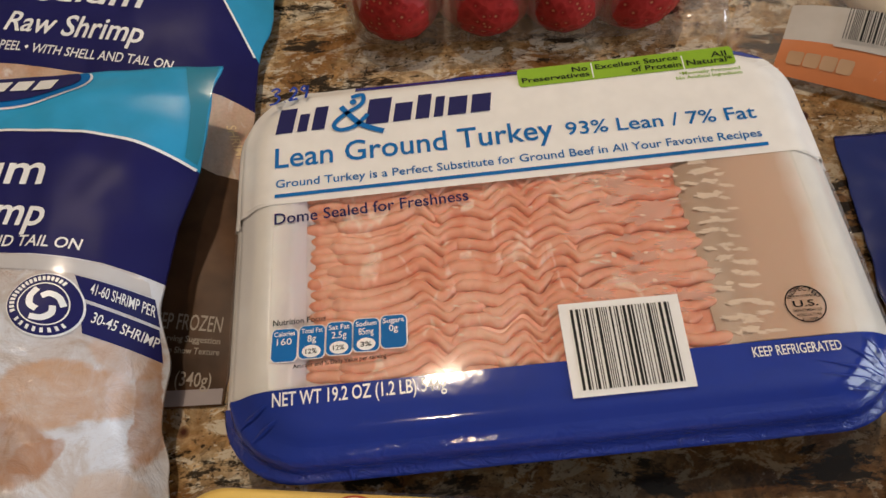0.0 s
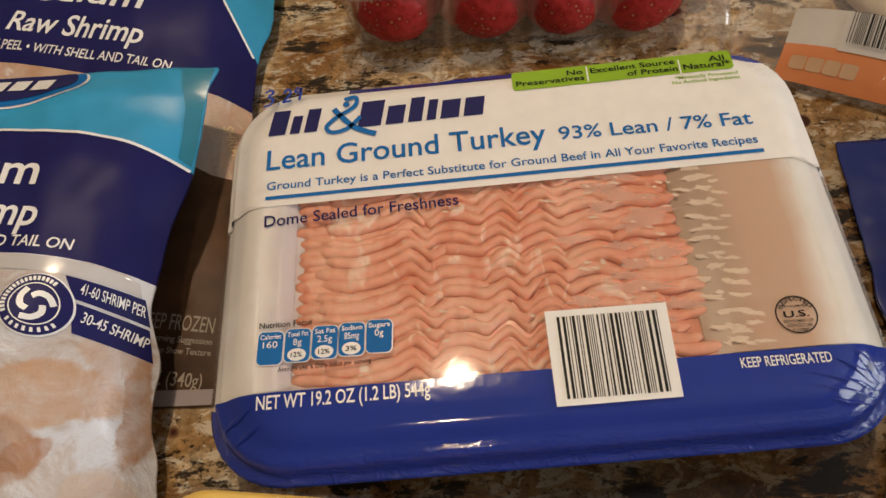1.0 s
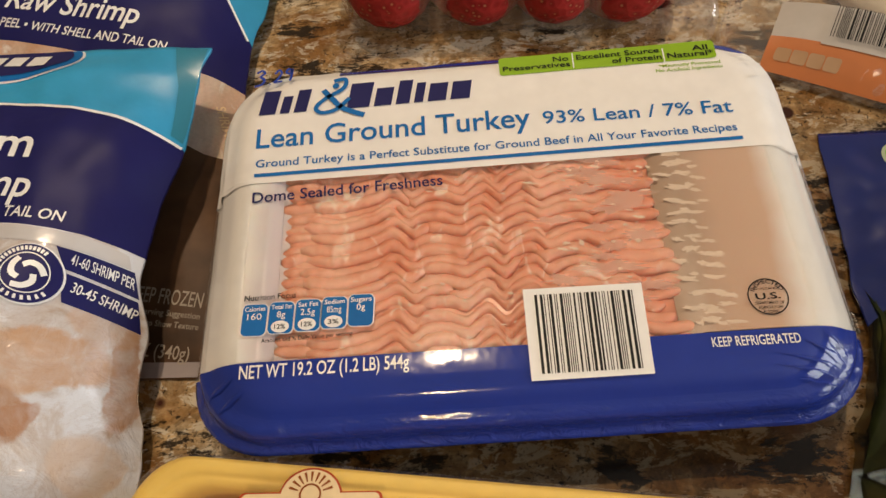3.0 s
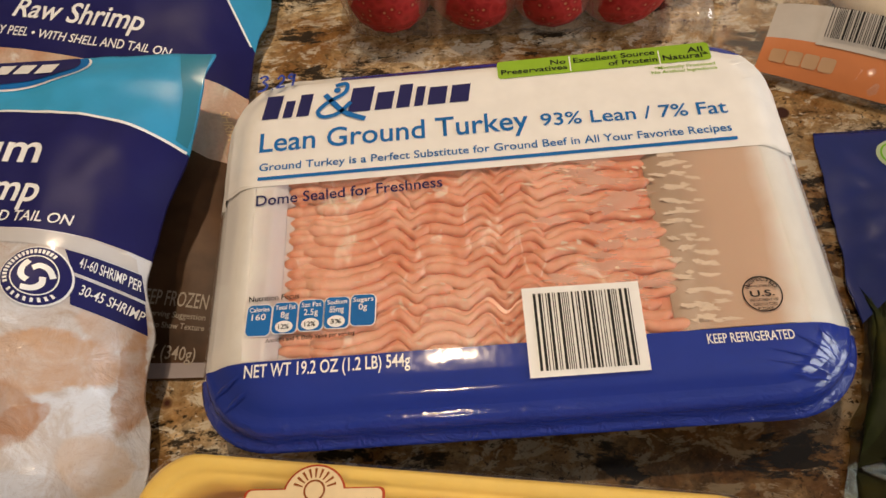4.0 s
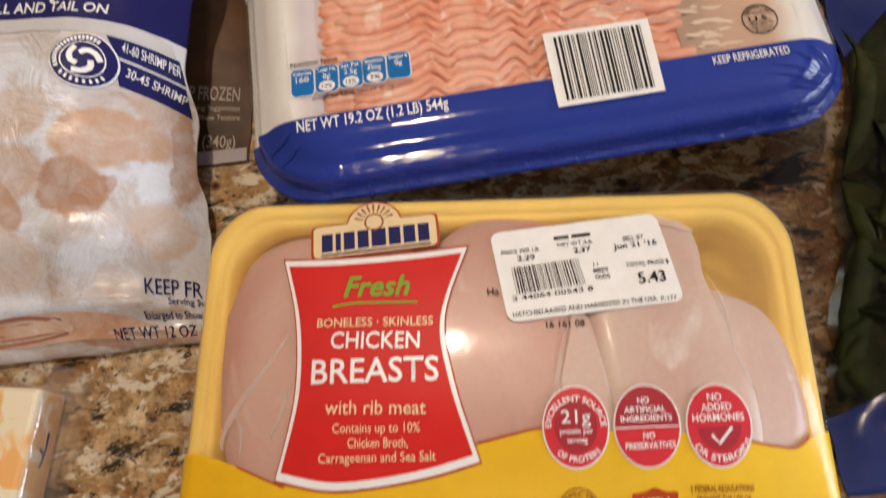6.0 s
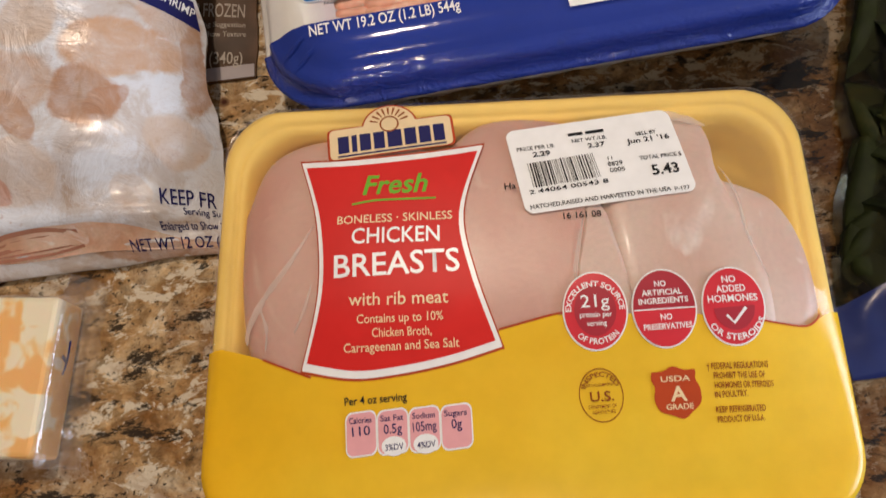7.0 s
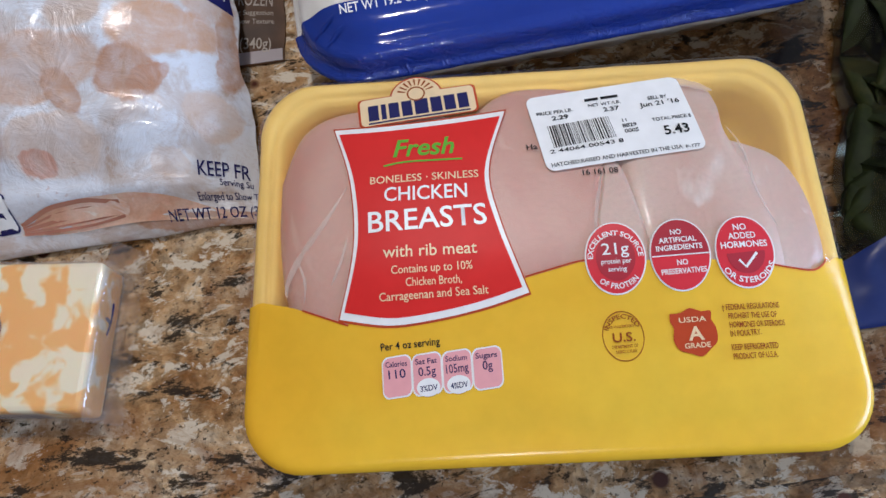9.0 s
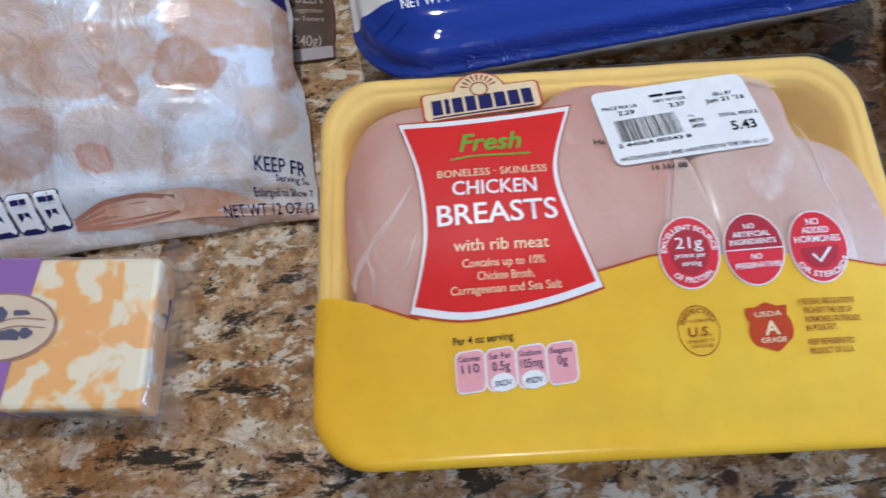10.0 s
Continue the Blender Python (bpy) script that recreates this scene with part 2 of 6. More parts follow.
def berry():
    m, nt, b = nodes_of("strawberry_skin")
    vec = coords(nt)
    vor = node(nt, "TexVoronoi", Scale=260.0)
    nt.links.new(vec, vor.inputs["Vector"])
    seed = ramp(nt, vor.outputs["Distance"], [(0.10, (0.50, 0.20, 0.10)), (0.22, (0.30, 0.016, 0.014)), (0.6, (0.42, 0.030, 0.026))])
    nt.links.new(seed, b.inputs["Base Color"])
    b.inputs["Roughness"].default_value = 0.48
    b.inputs["Specular IOR Level"].default_value = 0.25
    bump(nt, b, vor.outputs["Distance"], 0.5, 0.001)
    return m


def tan_graded():
    """White plastic graded along x: cream at both ends, grey-pink at left, tan at right."""
    m, nt, b = nodes_of("graded_tan_plastic")
    vec = coords(nt)
    sep = nt.nodes.new("ShaderNodeSeparateXYZ")
    nt.links.new(vec, sep.inputs[0])
    add = nt.nodes.new("ShaderNodeMath")
    add.operation = "MULTIPLY_ADD"
    add.inputs[1].default_value, add.inputs[2].default_value = 5.0, 0.46
    nt.links.new(sep.outputs[0], add.inputs[0])
    mix = nt.nodes.new("ShaderNodeMath")
    mix.operation = "MULTIPLY_ADD"
    mix.inputs[1].default_value = 0.07
    nt.links.new(noise_of(nt, vec, 30, 4), mix.inputs[0])
    nt.links.new(add.outputs[0], mix.inputs[2])
    col = ramp(nt, mix.outputs[0], [(0.045, (0.80, 0.77, 0.73)), (0.075, (0.60, 0.54, 0.55)), (0.20, (0.62, 0.38, 0.30)), (0.745, (0.38, 0.24, 0.145)), (0.79, (0.40, 0.26, 0.17)), (0.84, (0.56, 0.36, 0.245)), (0.91, (0.60, 0.40, 0.28)), (0.95, (0.80, 0.77, 0.73))])
    nt.links.new(col, b.inputs["Base Color"])
    b.inputs["Roughness"].default_value = 0.4
    b.inputs["Subsurface Weight"].default_value = 0.2
    b.inputs["Subsurface Radius"].default_value = (0.006, 0.003, 0.002)
    return m


def crinkle_below(m, low, high, depth):
    """Fine crinkles where a film is gathered round the lower edge of its tray."""
    nt = m.node_tree
    b, vec = nt.nodes["Principled BSDF"], coords(nt)
    sep = nt.nodes.new("ShaderNodeSeparateXYZ")
    nt.links.new(vec, sep.inputs[0])
    span = nt.nodes.new("ShaderNodeMapRange")
    for slot, value in ((1, low), (2, high), (3, 1.0), (4, 0.0)):
        span.inputs[slot].default_value = value
    nt.links.new(sep.outputs[2], span.inputs[0])
    mul = nt.nodes.new("ShaderNodeMath")
    mul.operation = "MULTIPLY"
    nt.links.new(span.outputs[0], mul.inputs[0])
    nt.links.new(noise_of(nt, coords(nt, (1, 1, 2.5)), 130, 4, 0.55, 1.2), mul.inputs[1])
    n = node(nt, "Bump", Strength=1.0, Distance=depth)
    nt.links.new(mul.outputs[0], n.inputs["Height"])
    nt.links.new(b.inputs["Normal"].links[0].from_socket, n.inputs["Normal"])
    nt.links.new(n.outputs[0], b.inputs["Normal"])


GRANITE = granite()
WALL = surface("wall_paint", (0.72, 0.66, 0.56), 0.8, 0.04, 8, 0.2, 150)
CEIL = surface("ceiling_paint", (0.78, 0.76, 0.72), 0.9, 0.03, 8, 0.2, 150)
# dark tan for two unseen walls, chosen to cut their reflections and fill
WALLDARK = surface("unseen_dark_wall_paint", (0.30, 0.22, 0.15), 0.8, 0.05, 8, 0.2, 150)
WOODFLOOR = surface("floor_wood", (0.20, 0.11, 0.06), 0.4, 0.25, 12)
CABINET = surface("cabinet_wood", (0.13, 0.07, 0.04), 0.45, 0.2, 14)
TRIM = surface("trim_paint", (0.8, 0.79, 0.76), 0.45, 0.03, 20)
GLOW = bpy.data.materials.new("lamp_glow")
GLOW.use_nodes = True
GLOW.node_tree.nodes["Principled BSDF"].inputs["Emission Color"].default_value = (1.0, 0.82, 0.6, 1)
GLOW.node_tree.nodes["Principled BSDF"].inputs["Emission Strength"].default_value = 18
TRAYWHITE = surface("white_plastic", (0.80, 0.78, 0.74), 0.35, 0.04, 60, 0.05, 200, coat=0.2)
FILMWHITE = surface("white_printed_film", (0.88, 0.86, 0.83), 0.30, 0.02, 40, 0.25, 45, coat=0.1)
FILMBLUE = surface("blue_printed_film", (0.019, 0.042, 0.29), 0.085, 0.10, 30, 0.26, 55, coat=0.03)
crinkle_below(FILMBLUE, 0.0340, 0.0400, 0.0014)
FILMCLEAR = clear_film("clear_film", 0.04, 0.035, wrinkle=0.15, scale=45)
TURKEYMEAT = flesh("ground_turkey", (0.76, 0.29, 0.16), (0.86, 0.46, 0.32), (0.91, 0.66, 0.53), 60, 0.50, 0.04, 0.5)
SMEAR = surface("pale_fat_smear", (0.84, 0.66, 0.50), 0.4, 0.1, 200, 0.2, 500)
let_through(SMEAR, 0.15, (1, 1, 1))
PRESSED = surface("pressed_pale_meat", (0.84, 0.55, 0.43), 0.4, 0.1, 200, 0.2, 500)
let_through(PRESSED, 0.62, (1, 1, 1))
TAN_GRADED = tan_graded()
FOAM = surface("yellow_foam", (0.93, 0.63, 0.125), 0.55, 0.07, 60, 0.2, 700)
FILMYELLOW = surface("yellow_printed_film", (0.99, 0.57, 0.010), 0.22, 0.02, 44, 0.20, 48, coat=0.03, second=(0.99, 0.68, 0.032))
let_through(FILMYELLOW, 0.20, (1.0, 0.80, 0.2))
BREAST = flesh("chicken_breast", (0.58, 0.30, 0.235), (0.64, 0.40, 0.32), (0.72, 0.54, 0.45), 26, 0.4, 0.08, 0.3)
BREASTPALE = flesh("pale_chicken_breast", (0.61, 0.40, 0.32), (0.66, 0.50, 0.42), (0.75, 0.65, 0.60), 26, 0.4, 0.08, 0.3)
FAT = surface("white_membrane", (0.72, 0.58, 0.50), 0.35, 0.06, 120, 0.1, 300)
let_through(FAT, 0.5, (1, 1, 1))
LABELRED = surface("red_print", (0.64, 0.022, 0.018), 0.42, 0.05, 40, 0.06, 120)
SEALRED = surface("red_seal_print", (0.62, 0.02, 0.035), 0.35, 0.05, 40, 0.0)
SEALDARK = surface("dark_red_print", (0.38, 0.015, 0.03), 0.35, 0.05, 40, 0.0)
PAPER = surface("white_paper", (0.87, 0.87, 0.87), 0.5, 0.02, 60, 0.03, 400)
INK = surface("black_ink", (0.012, 0.012, 0.014), 0.45, 0.1, 100, 0.0)
INKBROWN = surface("brown_ink", (0.28, 0.07, 0.01), 0.4, 0.1, 100, 0.0)
INKRED = surface("rust_print", (0.45, 0.06, 0.015), 0.4, 0.08, 100, 0.0)
INKDIM = surface("dim_grey_ink", (0.36, 0.31, 0.26), 0.5, 0.05, 100, 0.0)
INKNAVY = surface("navy_ink", (0.018, 0.018, 0.10), 0.55, 0.08, 100, 0.0)
INKBLUE = surface("blue_ink", (0.004, 0.14, 0.43), 0.55, 0.08, 100, 0.0)
INKPEN = surface("pen_ink", (0.02, 0.06, 0.40), 0.4, 0.1, 100, 0.0)
INKWHITE = surface("white_ink", (0.84, 0.84, 0.84), 0.35, 0.02, 100, 0.0)
INKTAN = surface("tan_ink", (0.80, 0.62, 0.36), 0.4, 0.04, 100, 0.0)
INKGREEN = surface("green_ink", (0.16, 0.42, 0.03), 0.4, 0.05, 100, 0.0)
LIME = surface("lime_print", (0.26, 0.46, 0.015), 0.35, 0.04, 100, 0.0, coat=0.4)
PINK = surface("pink_print", (0.76, 0.36, 0.38), 0.35, 0.04, 100, 0.0)
BAGNAVY = surface("navy_bag_print", (0.013, 0.013, 0.095), 0.44, 0.12, 40, 0.30, 70)
BAGCYAN = surface("light_blue_bag_print", (0.02, 0.30, 0.55), 0.40, 0.14, 40, 0.40, 70)
TAN, PEACH, PALE = (0.40, 0.21, 0.115), (0.52, 0.32, 0.20), (0.58, 0.45, 0.36)
BAGPICTURE = picture((-0.12, 0.20), [
    (-60, 169, 18, 9.5, 8, PEACH, 1.0), (-73, 151, 11, 10, -8, TAN, 0.95), (-107, 156, 24, 12, 6, PEACH, 0.8), (-97, 146, 9, 5, -60, TAN, 0.8),
    (-104, 129, 17, 10, 0, PALE, 0.9), (-111, 124, 7, 4, -12, (0.50, 0.22, 0.14), 0.8), (-46, 138, 8.5, 10, 15, PALE, 0.9), (-39, 168, 3.6, 17, -4, TAN, 0.9),
    (-66, 150, 8, 4, 30, (0.40, 0.20, 0.11), 0.7), (-44, 186, 8, 9, 0, PEACH, 0.6), (-54, 101.5, 30, 2.6, -3, TAN, 0.9), (-88, 178, 12, 8, 20, PALE, 0.9),
    (-140, 170, 20, 14, 0, PEACH, 0.8), (-138, 132, 16, 10, 10, TAN, 0.7), (-64, 120, 7, 5, 0, PALE, 0.5)])
BAGTEAL = surface("teal_bag_fold", (0.02, 0.20, 0.30), 0.3, 0.10, 40, 0.25, 70, coat=0.15)
BAGWHITE = surface("white_bag_print", (0.56, 0.54, 0.54), 0.2, 0.05, 50, 0.35, 70, coat=0.4)
BAGTAN = flesh("shrimp_picture_print", (0.56, 0.34, 0.22), (0.72, 0.60, 0.52), (0.80, 0.76, 0.74), 40, 0.2, 0.6)
BAGBROWN = surface("brown_bag_print", (0.045, 0.022, 0.010), 0.45, 0.5, 120, 0.5, 70, second=(0.13, 0.068, 0.036))
SHRIMP = flesh("shrimp_print", (0.62, 0.36, 0.24), (0.76, 0.58, 0.47), (0.80, 0.72, 0.66), 70, 0.22, 0.5)
SEAMGREY = surface("lilac_grey_seam", (0.30, 0.26, 0.27), 0.4, 0.12, 60, 0.3, 90)
SHRIMPDARK = surface("dark_shrimp_tail_print", (0.34, 0.15, 0.10), 0.25, 0.3, 150, 0.0, coat=0.4)
CHEESE = marbled("marbled_cheese")
PURPLE = surface("purple_print", (0.26, 0.06, 0.42), 0.25, 0.05, 50, 0.05, 100, coat=0.5)
CREAM = surface("cream_print", (0.80, 0.64, 0.42), 0.3, 0.05, 50, 0.0)
WRAP = clear_film("clear_wrap", 0.30, 0.10, wrinkle=0.8, scale=110)
GREENS = leafy("green_leaf_vegetable")
PRODUCEBLUE = surface("blue_bag_print", (0.011, 0.022, 0.135), 0.24, 0.15, 40, 0.3, 60, coat=0.15)
PRODUCEFILM = clear_film("clear_bag_film", -0.11, 0.008, wrinkle=0.5, scale=45, tint=(0.72, 0.70, 0.58))
BERRY = berry()
CLAMSHELL = clear_film("clear_clamshell_plastic", 0.7, 0.13, wrinkle=0.35, scale=70, tint=(0.9, 0.88, 0.87))
ORANGE = surface("orange_print", (0.60, 0.19, 0.055), 0.5, 0.06, 50, 0.05, 100)
GREYPRINT = surface("pale_grey_print", (0.48, 0.45, 0.42), 0.55, 0.05, 50, 0.05, 100)
for print_ink in (BAGNAVY, LABELRED, BAGBROWN, INK, INKBROWN, INKRED, INKDIM, INKNAVY, INKBLUE, INKPEN, INKGREEN):
    print_ink.node_tree.nodes["Principled BSDF"].inputs["Specular IOR Level"].default_value = 0.15
TORTILLA = surface("pale_tortilla", (0.76, 0.66, 0.50), 0.6, 0.1, 120, 0.3, 300)


# ---- building ----
def link(name, bm, material, smooth=True):
    me = bpy.data.meshes.new(name)
    bm.normal_update()
    bm.to_mesh(me)
    bm.free()
    for mt in material if isinstance(material, (list, tuple)) else [material]:
        me.materials.append(mt)
    if smooth:
        me.polygons.foreach_set("use_smooth", [True] * len(me.polygons))
    return new(name, me)


def thing(name, base, label, category, group=""):
    ob = new(name)
    ob.location = base
    return tagged(ob, label, category, group)


def world_base(ob):
    p = Vector((0, 0, 0))
    while ob:
        p += Vector(ob.location)
        ob = ob.parent
    return p


def part(name, bm, material, parent, label="", smooth=True):
    """A mesh given in world places, as one part under its thing."""
    bmesh.ops.translate(bm, vec=-world_base(parent), verts=bm.verts)
    ob = link(name, bm, material, smooth)
    ob.parent = parent
    return tagged(ob, label) if label else ob


def setting(name, bm, material, label, category):
    return tagged(link(name, bm, material, False), label, category, "", "structure")


def box(x0, y0, z0, x1, y1, z1, bevel=0.0, bm=None):
    bm = bm or bmesh.new()
    r = bmesh.ops.create_cube(bm, size=1)
    bmesh.ops.transform(bm, matrix=Matrix.Translation(((x0 + x1) / 2, (y0 + y1) / 2, (z0 + z1) / 2)) @ Matrix.Diagonal((x1 - x0, y1 - y0, z1 - z0, 1)), verts=r["verts"])
    if bevel:
        edges = list({e for v in r["verts"] for e in v.link_edges})
        bmesh.ops.bevel(bm, geom=edges, offset=bevel, segments=3, affect="EDGES", profile=0.5)
    return bm


def rounded(hx, hy, r, n=10):
    """Points round a rectangle with rounded corners, anticlockwise."""
    r = max(min(r, hx - 1e-4, hy - 1e-4), 1e-4)
    pts = []
    for k, (sx, sy) in enumerate(((1, 1), (-1, 1), (-1, -1), (1, -1))):
        for i in range(n + 1):
            a = radians(90 * k + 90 * i / n)
            pts.append((sx * (hx - r) + r * math.cos(a), sy * (hy - r) + r * math.sin(a)))
    dense = []
    for i, p in enumerate(pts):
        q = pts[(i + 1) % len(pts)]
        steps = max(1, int(math.dist(p, q) / 0.006))
        dense += [(p[0] + (q[0] - p[0]) * s / steps, p[1] + (q[1] - p[1]) * s / steps) for s in range(steps)]
    return dense


def rings(bm, loops, close_last=True):
    """Skin a row of equal loops of points."""
    made = [[bm.verts.new(p) for p in loop] for loop in loops]
    for a, b in zip(made, made[1:]):
        for i in range(len(a)):
            j = (i + 1) % len(a)
            bm.faces.new((a[i], a[j], b[j], b[i]))
    if close_last:
        bm.faces.new(made[-1])
    return made


class Plan:
    """A rectangle lying on the worktop: centre, half sizes, corner radius, turn in degrees."""

    def __init__(self, cx, cy, hx, hy, r, turn):
        self.c, self.hx, self.hy, self.r, self.turn = Vector((cx, cy)), hx, hy, r, radians(turn)
        self.shape = rounded(hx, hy, r)

    def out(self, x, y):
        ca, sa = math.cos(self.turn), math.sin(self.turn)
        return (self.c.x + x * ca - y * sa, self.c.y + x * sa + y * ca)

    def into(self, X, Y):
        ca, sa = math.cos(self.turn), math.sin(self.turn)
        dx, dy = X - self.c.x, Y - self.c.y
        return (dx * ca + dy * sa, -dx * sa + dy * ca)

    def loop(self, inset, z, scale=1.0):
        kx, ky = (self.hx - inset) / self.hx * scale, (self.hy - inset) / self.hy * scale
        pts = []
        for x, y in self.shape:
            X, Y = self.out(x * kx, y * ky)
            pts.append((X, Y, z(x * kx, y * ky) if callable(z) else z))
        return pts


def flat_shape(points, z, thick=0.0):
    """A flat polygon at height z (a number or a function of x and y)."""
    bm = bmesh.new()
    vs = [bm.verts.new((x, y, z(x, y) if callable(z) else z)) for x, y in points]
    f = bm.faces.new(vs)
    bm.normal_update()
    if f.normal.z < 0:
        f.normal_flip()
    return bm


def draped(points, z, step=0.004):
    """A printed shape that follows the surface below it."""
    bm = flat_shape(points, 0)
    xs, ys = [p[0] for p in points], [p[1] for p in points]
    x = min(xs) + step
    while x < max(xs):
        bmesh.ops.bisect_plane(bm, geom=bm.verts[:] + bm.edges[:] + bm.faces[:], plane_co=(x, 0, 0), plane_no=(1, 0, 0))
        x += step
    y = min(ys) + step
    while y < max(ys):
        bmesh.ops.bisect_plane(bm, geom=bm.verts[:] + bm.edges[:] + bm.faces[:], plane_co=(0, y, 0), plane_no=(0, 1, 0))
        y += step
    bmesh.ops.triangulate(bm, faces=[f for f in bm.faces if len(f.verts) > 4])
    for v in bm.verts:
        v.co.z = z(v.co.x, v.co.y)
    return bm


def ellipse(cx, cy, rx, ry, turn=0.0, n=40):
    ca, sa = math.cos(radians(turn)), math.sin(radians(turn))
    return [(cx + rx * math.cos(a) * ca - ry * math.sin(a) * sa, cy + rx * math.cos(a) * sa + ry * math.sin(a) * ca) for a in (2 * math.pi * i / n for i in range(n))]


def ring_shape(cx, cy, rx, ry, width, z, turn=0.0, n=40):
    bm = bmesh.new()
    a, b = ellipse(cx, cy, rx, ry, turn, n), ellipse(cx, cy, rx - width, ry - width, turn, n)
    va, vb = [[bm.verts.new((x, y, z(x, y) if callable(z) else z)) for x, y in p] for p in (a, b)]
    for i in range(n):
        j = (i + 1) % n
        bm.faces.new((va[i], va[j], vb[j], vb[i]))
    return bm


def quad(p0, p1, height, k=1.0):
    """Corners of a bar whose lower edge runs from p0 to p1."""
    d = Vector((p1[0] - p0[0], p1[1] - p0[1])).normalized()
    n = Vector((-d.y, d.x)) * height
    return [p0, p1, (p1[0] + n.x, p1[1] + n.y), (p0[0] + n.x, p0[1] + n.y)]


def letters(text, p0, p1, cap, shear=0.0, bold=0.0, arc=None):
    """Letters whose baseline runs from p0 to p1, of that capital height."""
    cu = bpy.data.curves.new("letters", "FONT")
    cu.body, cu.shear, cu.offset, cu.resolution_u = text, shear, bold + (0.012 if cap < 0.0022 else 0.006), 3
    ob = bpy.data.objects.new("letters", cu)
    scene.collection.objects.link(ob)
    me = bpy.data.meshes.new_from_object(ob.evaluated_get(bpy.context.evaluated_depsgraph_get()))
    bm = bmesh.new()
    bm.from_mesh(me)
    bpy.data.objects.remove(ob)
    bpy.data.curves.remove(cu)
    bpy.data.meshes.remove(me)
    x0, x1 = min(v.co.x for v in bm.verts), max(v.co.x for v in bm.verts)
    d = Vector((p1[0] - p0[0], p1[1] - p0[1]))
    u, n = d.normalized(), Vector((-d.y, d.x)).normalized()
    for v in bm.verts:
        s, h = (v.co.x - x0) / (x1 - x0), v.co.y / 0.729 * cap
        if arc:
            cx, cy, r, a0, a1 = arc
            a = radians(a0 + (a1 - a0) * s)
            rr = r + (h if a1 < a0 else -h)
            v.co = (cx + rr * math.cos(a), cy + rr * math.sin(a), 0)
        else:
            v.co = (p0[0] + u.x * d.length * s + n.x * h, p0[1] + u.y * d.length * s + n.y * h, 0)
    return bm


def printed(name, bm, material, parent, z, label=""):
    for v in bm.verts:
        v.co.z = z(v.co.x, v.co.y) if callable(z) else z
    bm.normal_update()
    flip = [f for f in bm.faces if f.normal.z < 0]
    if flip:
        bmesh.ops.reverse_faces(bm, faces=flip)
    return part(name, bm, material, parent, label, False)


def stroke(points, width, z):
    """A pen line of that width through the points."""
    bm = bmesh.new()
    last = None
    for i, p in enumerate(points):
        a, b = points[max(0, i - 1)], points[min(len(points) - 1, i + 1)]
        d = Vector((b[0] - a[0], b[1] - a[1])).normalized() * (width / 2)
        pair = [bm.verts.new((p[0] - d.y, p[1] + d.x, 0)), bm.verts.new((p[0] + d.y, p[1] - d.x, 0))]
        if last:
            bm.faces.new((last[0], last[1], pair[1], pair[0]))
        last = pair
    for v in bm.verts:
        v.co.z = z(v.co.x, v.co.y) if callable(z) else z
    return bm


def smooth_line(points, n=6):
    out = []
    for i in range(len(points) - 1):
        p = [Vector(points[max(0, min(len(points) - 1, i + k))]) for k in (-1, 0, 1, 2)]
        for s in range(n):
            t = s / n
            out.append(tuple(0.5 * (2 * p[1] + (p[2] - p[0]) * t + (2 * p[0] - 5 * p[1] + 4 * p[2] - p[3]) * t * t + (3 * p[1] - p[0] - 3 * p[2] + p[3]) * t ** 3)))
    return out + [tuple(points[-1])]


def barcode(parent, corners, z, quiet=0.08, top=0.06, seed=3, low=0.06):
    """Black bars between four corners (lower left, lower right, upper right, upper left)."""
    rnd = random.Random(seed)
    a, b, c, d = [Vector(p) for p in corners]
    s = quiet
    while s < 1 - quiet:
        w = rnd.choice((0.008, 0.008, 0.016, 0.024))
        bm = bmesh.new()
        q = [a.lerp(b, s).lerp(d.lerp(c, s), low), a.lerp(b, s + w).lerp(d.lerp(c, s + w), low), a.lerp(b, s + w).lerp(d.lerp(c, s + w), 1 - top), a.lerp(b, s).lerp(d.lerp(c, s), 1 - top)]
        bm.faces.new([bm.verts.new((p.x, p.y, 0)) for p in q])
        printed("bar", bm, INK, parent, z)
        s += w + rnd.choice((0.009, 0.009, 0.017, 0.022))


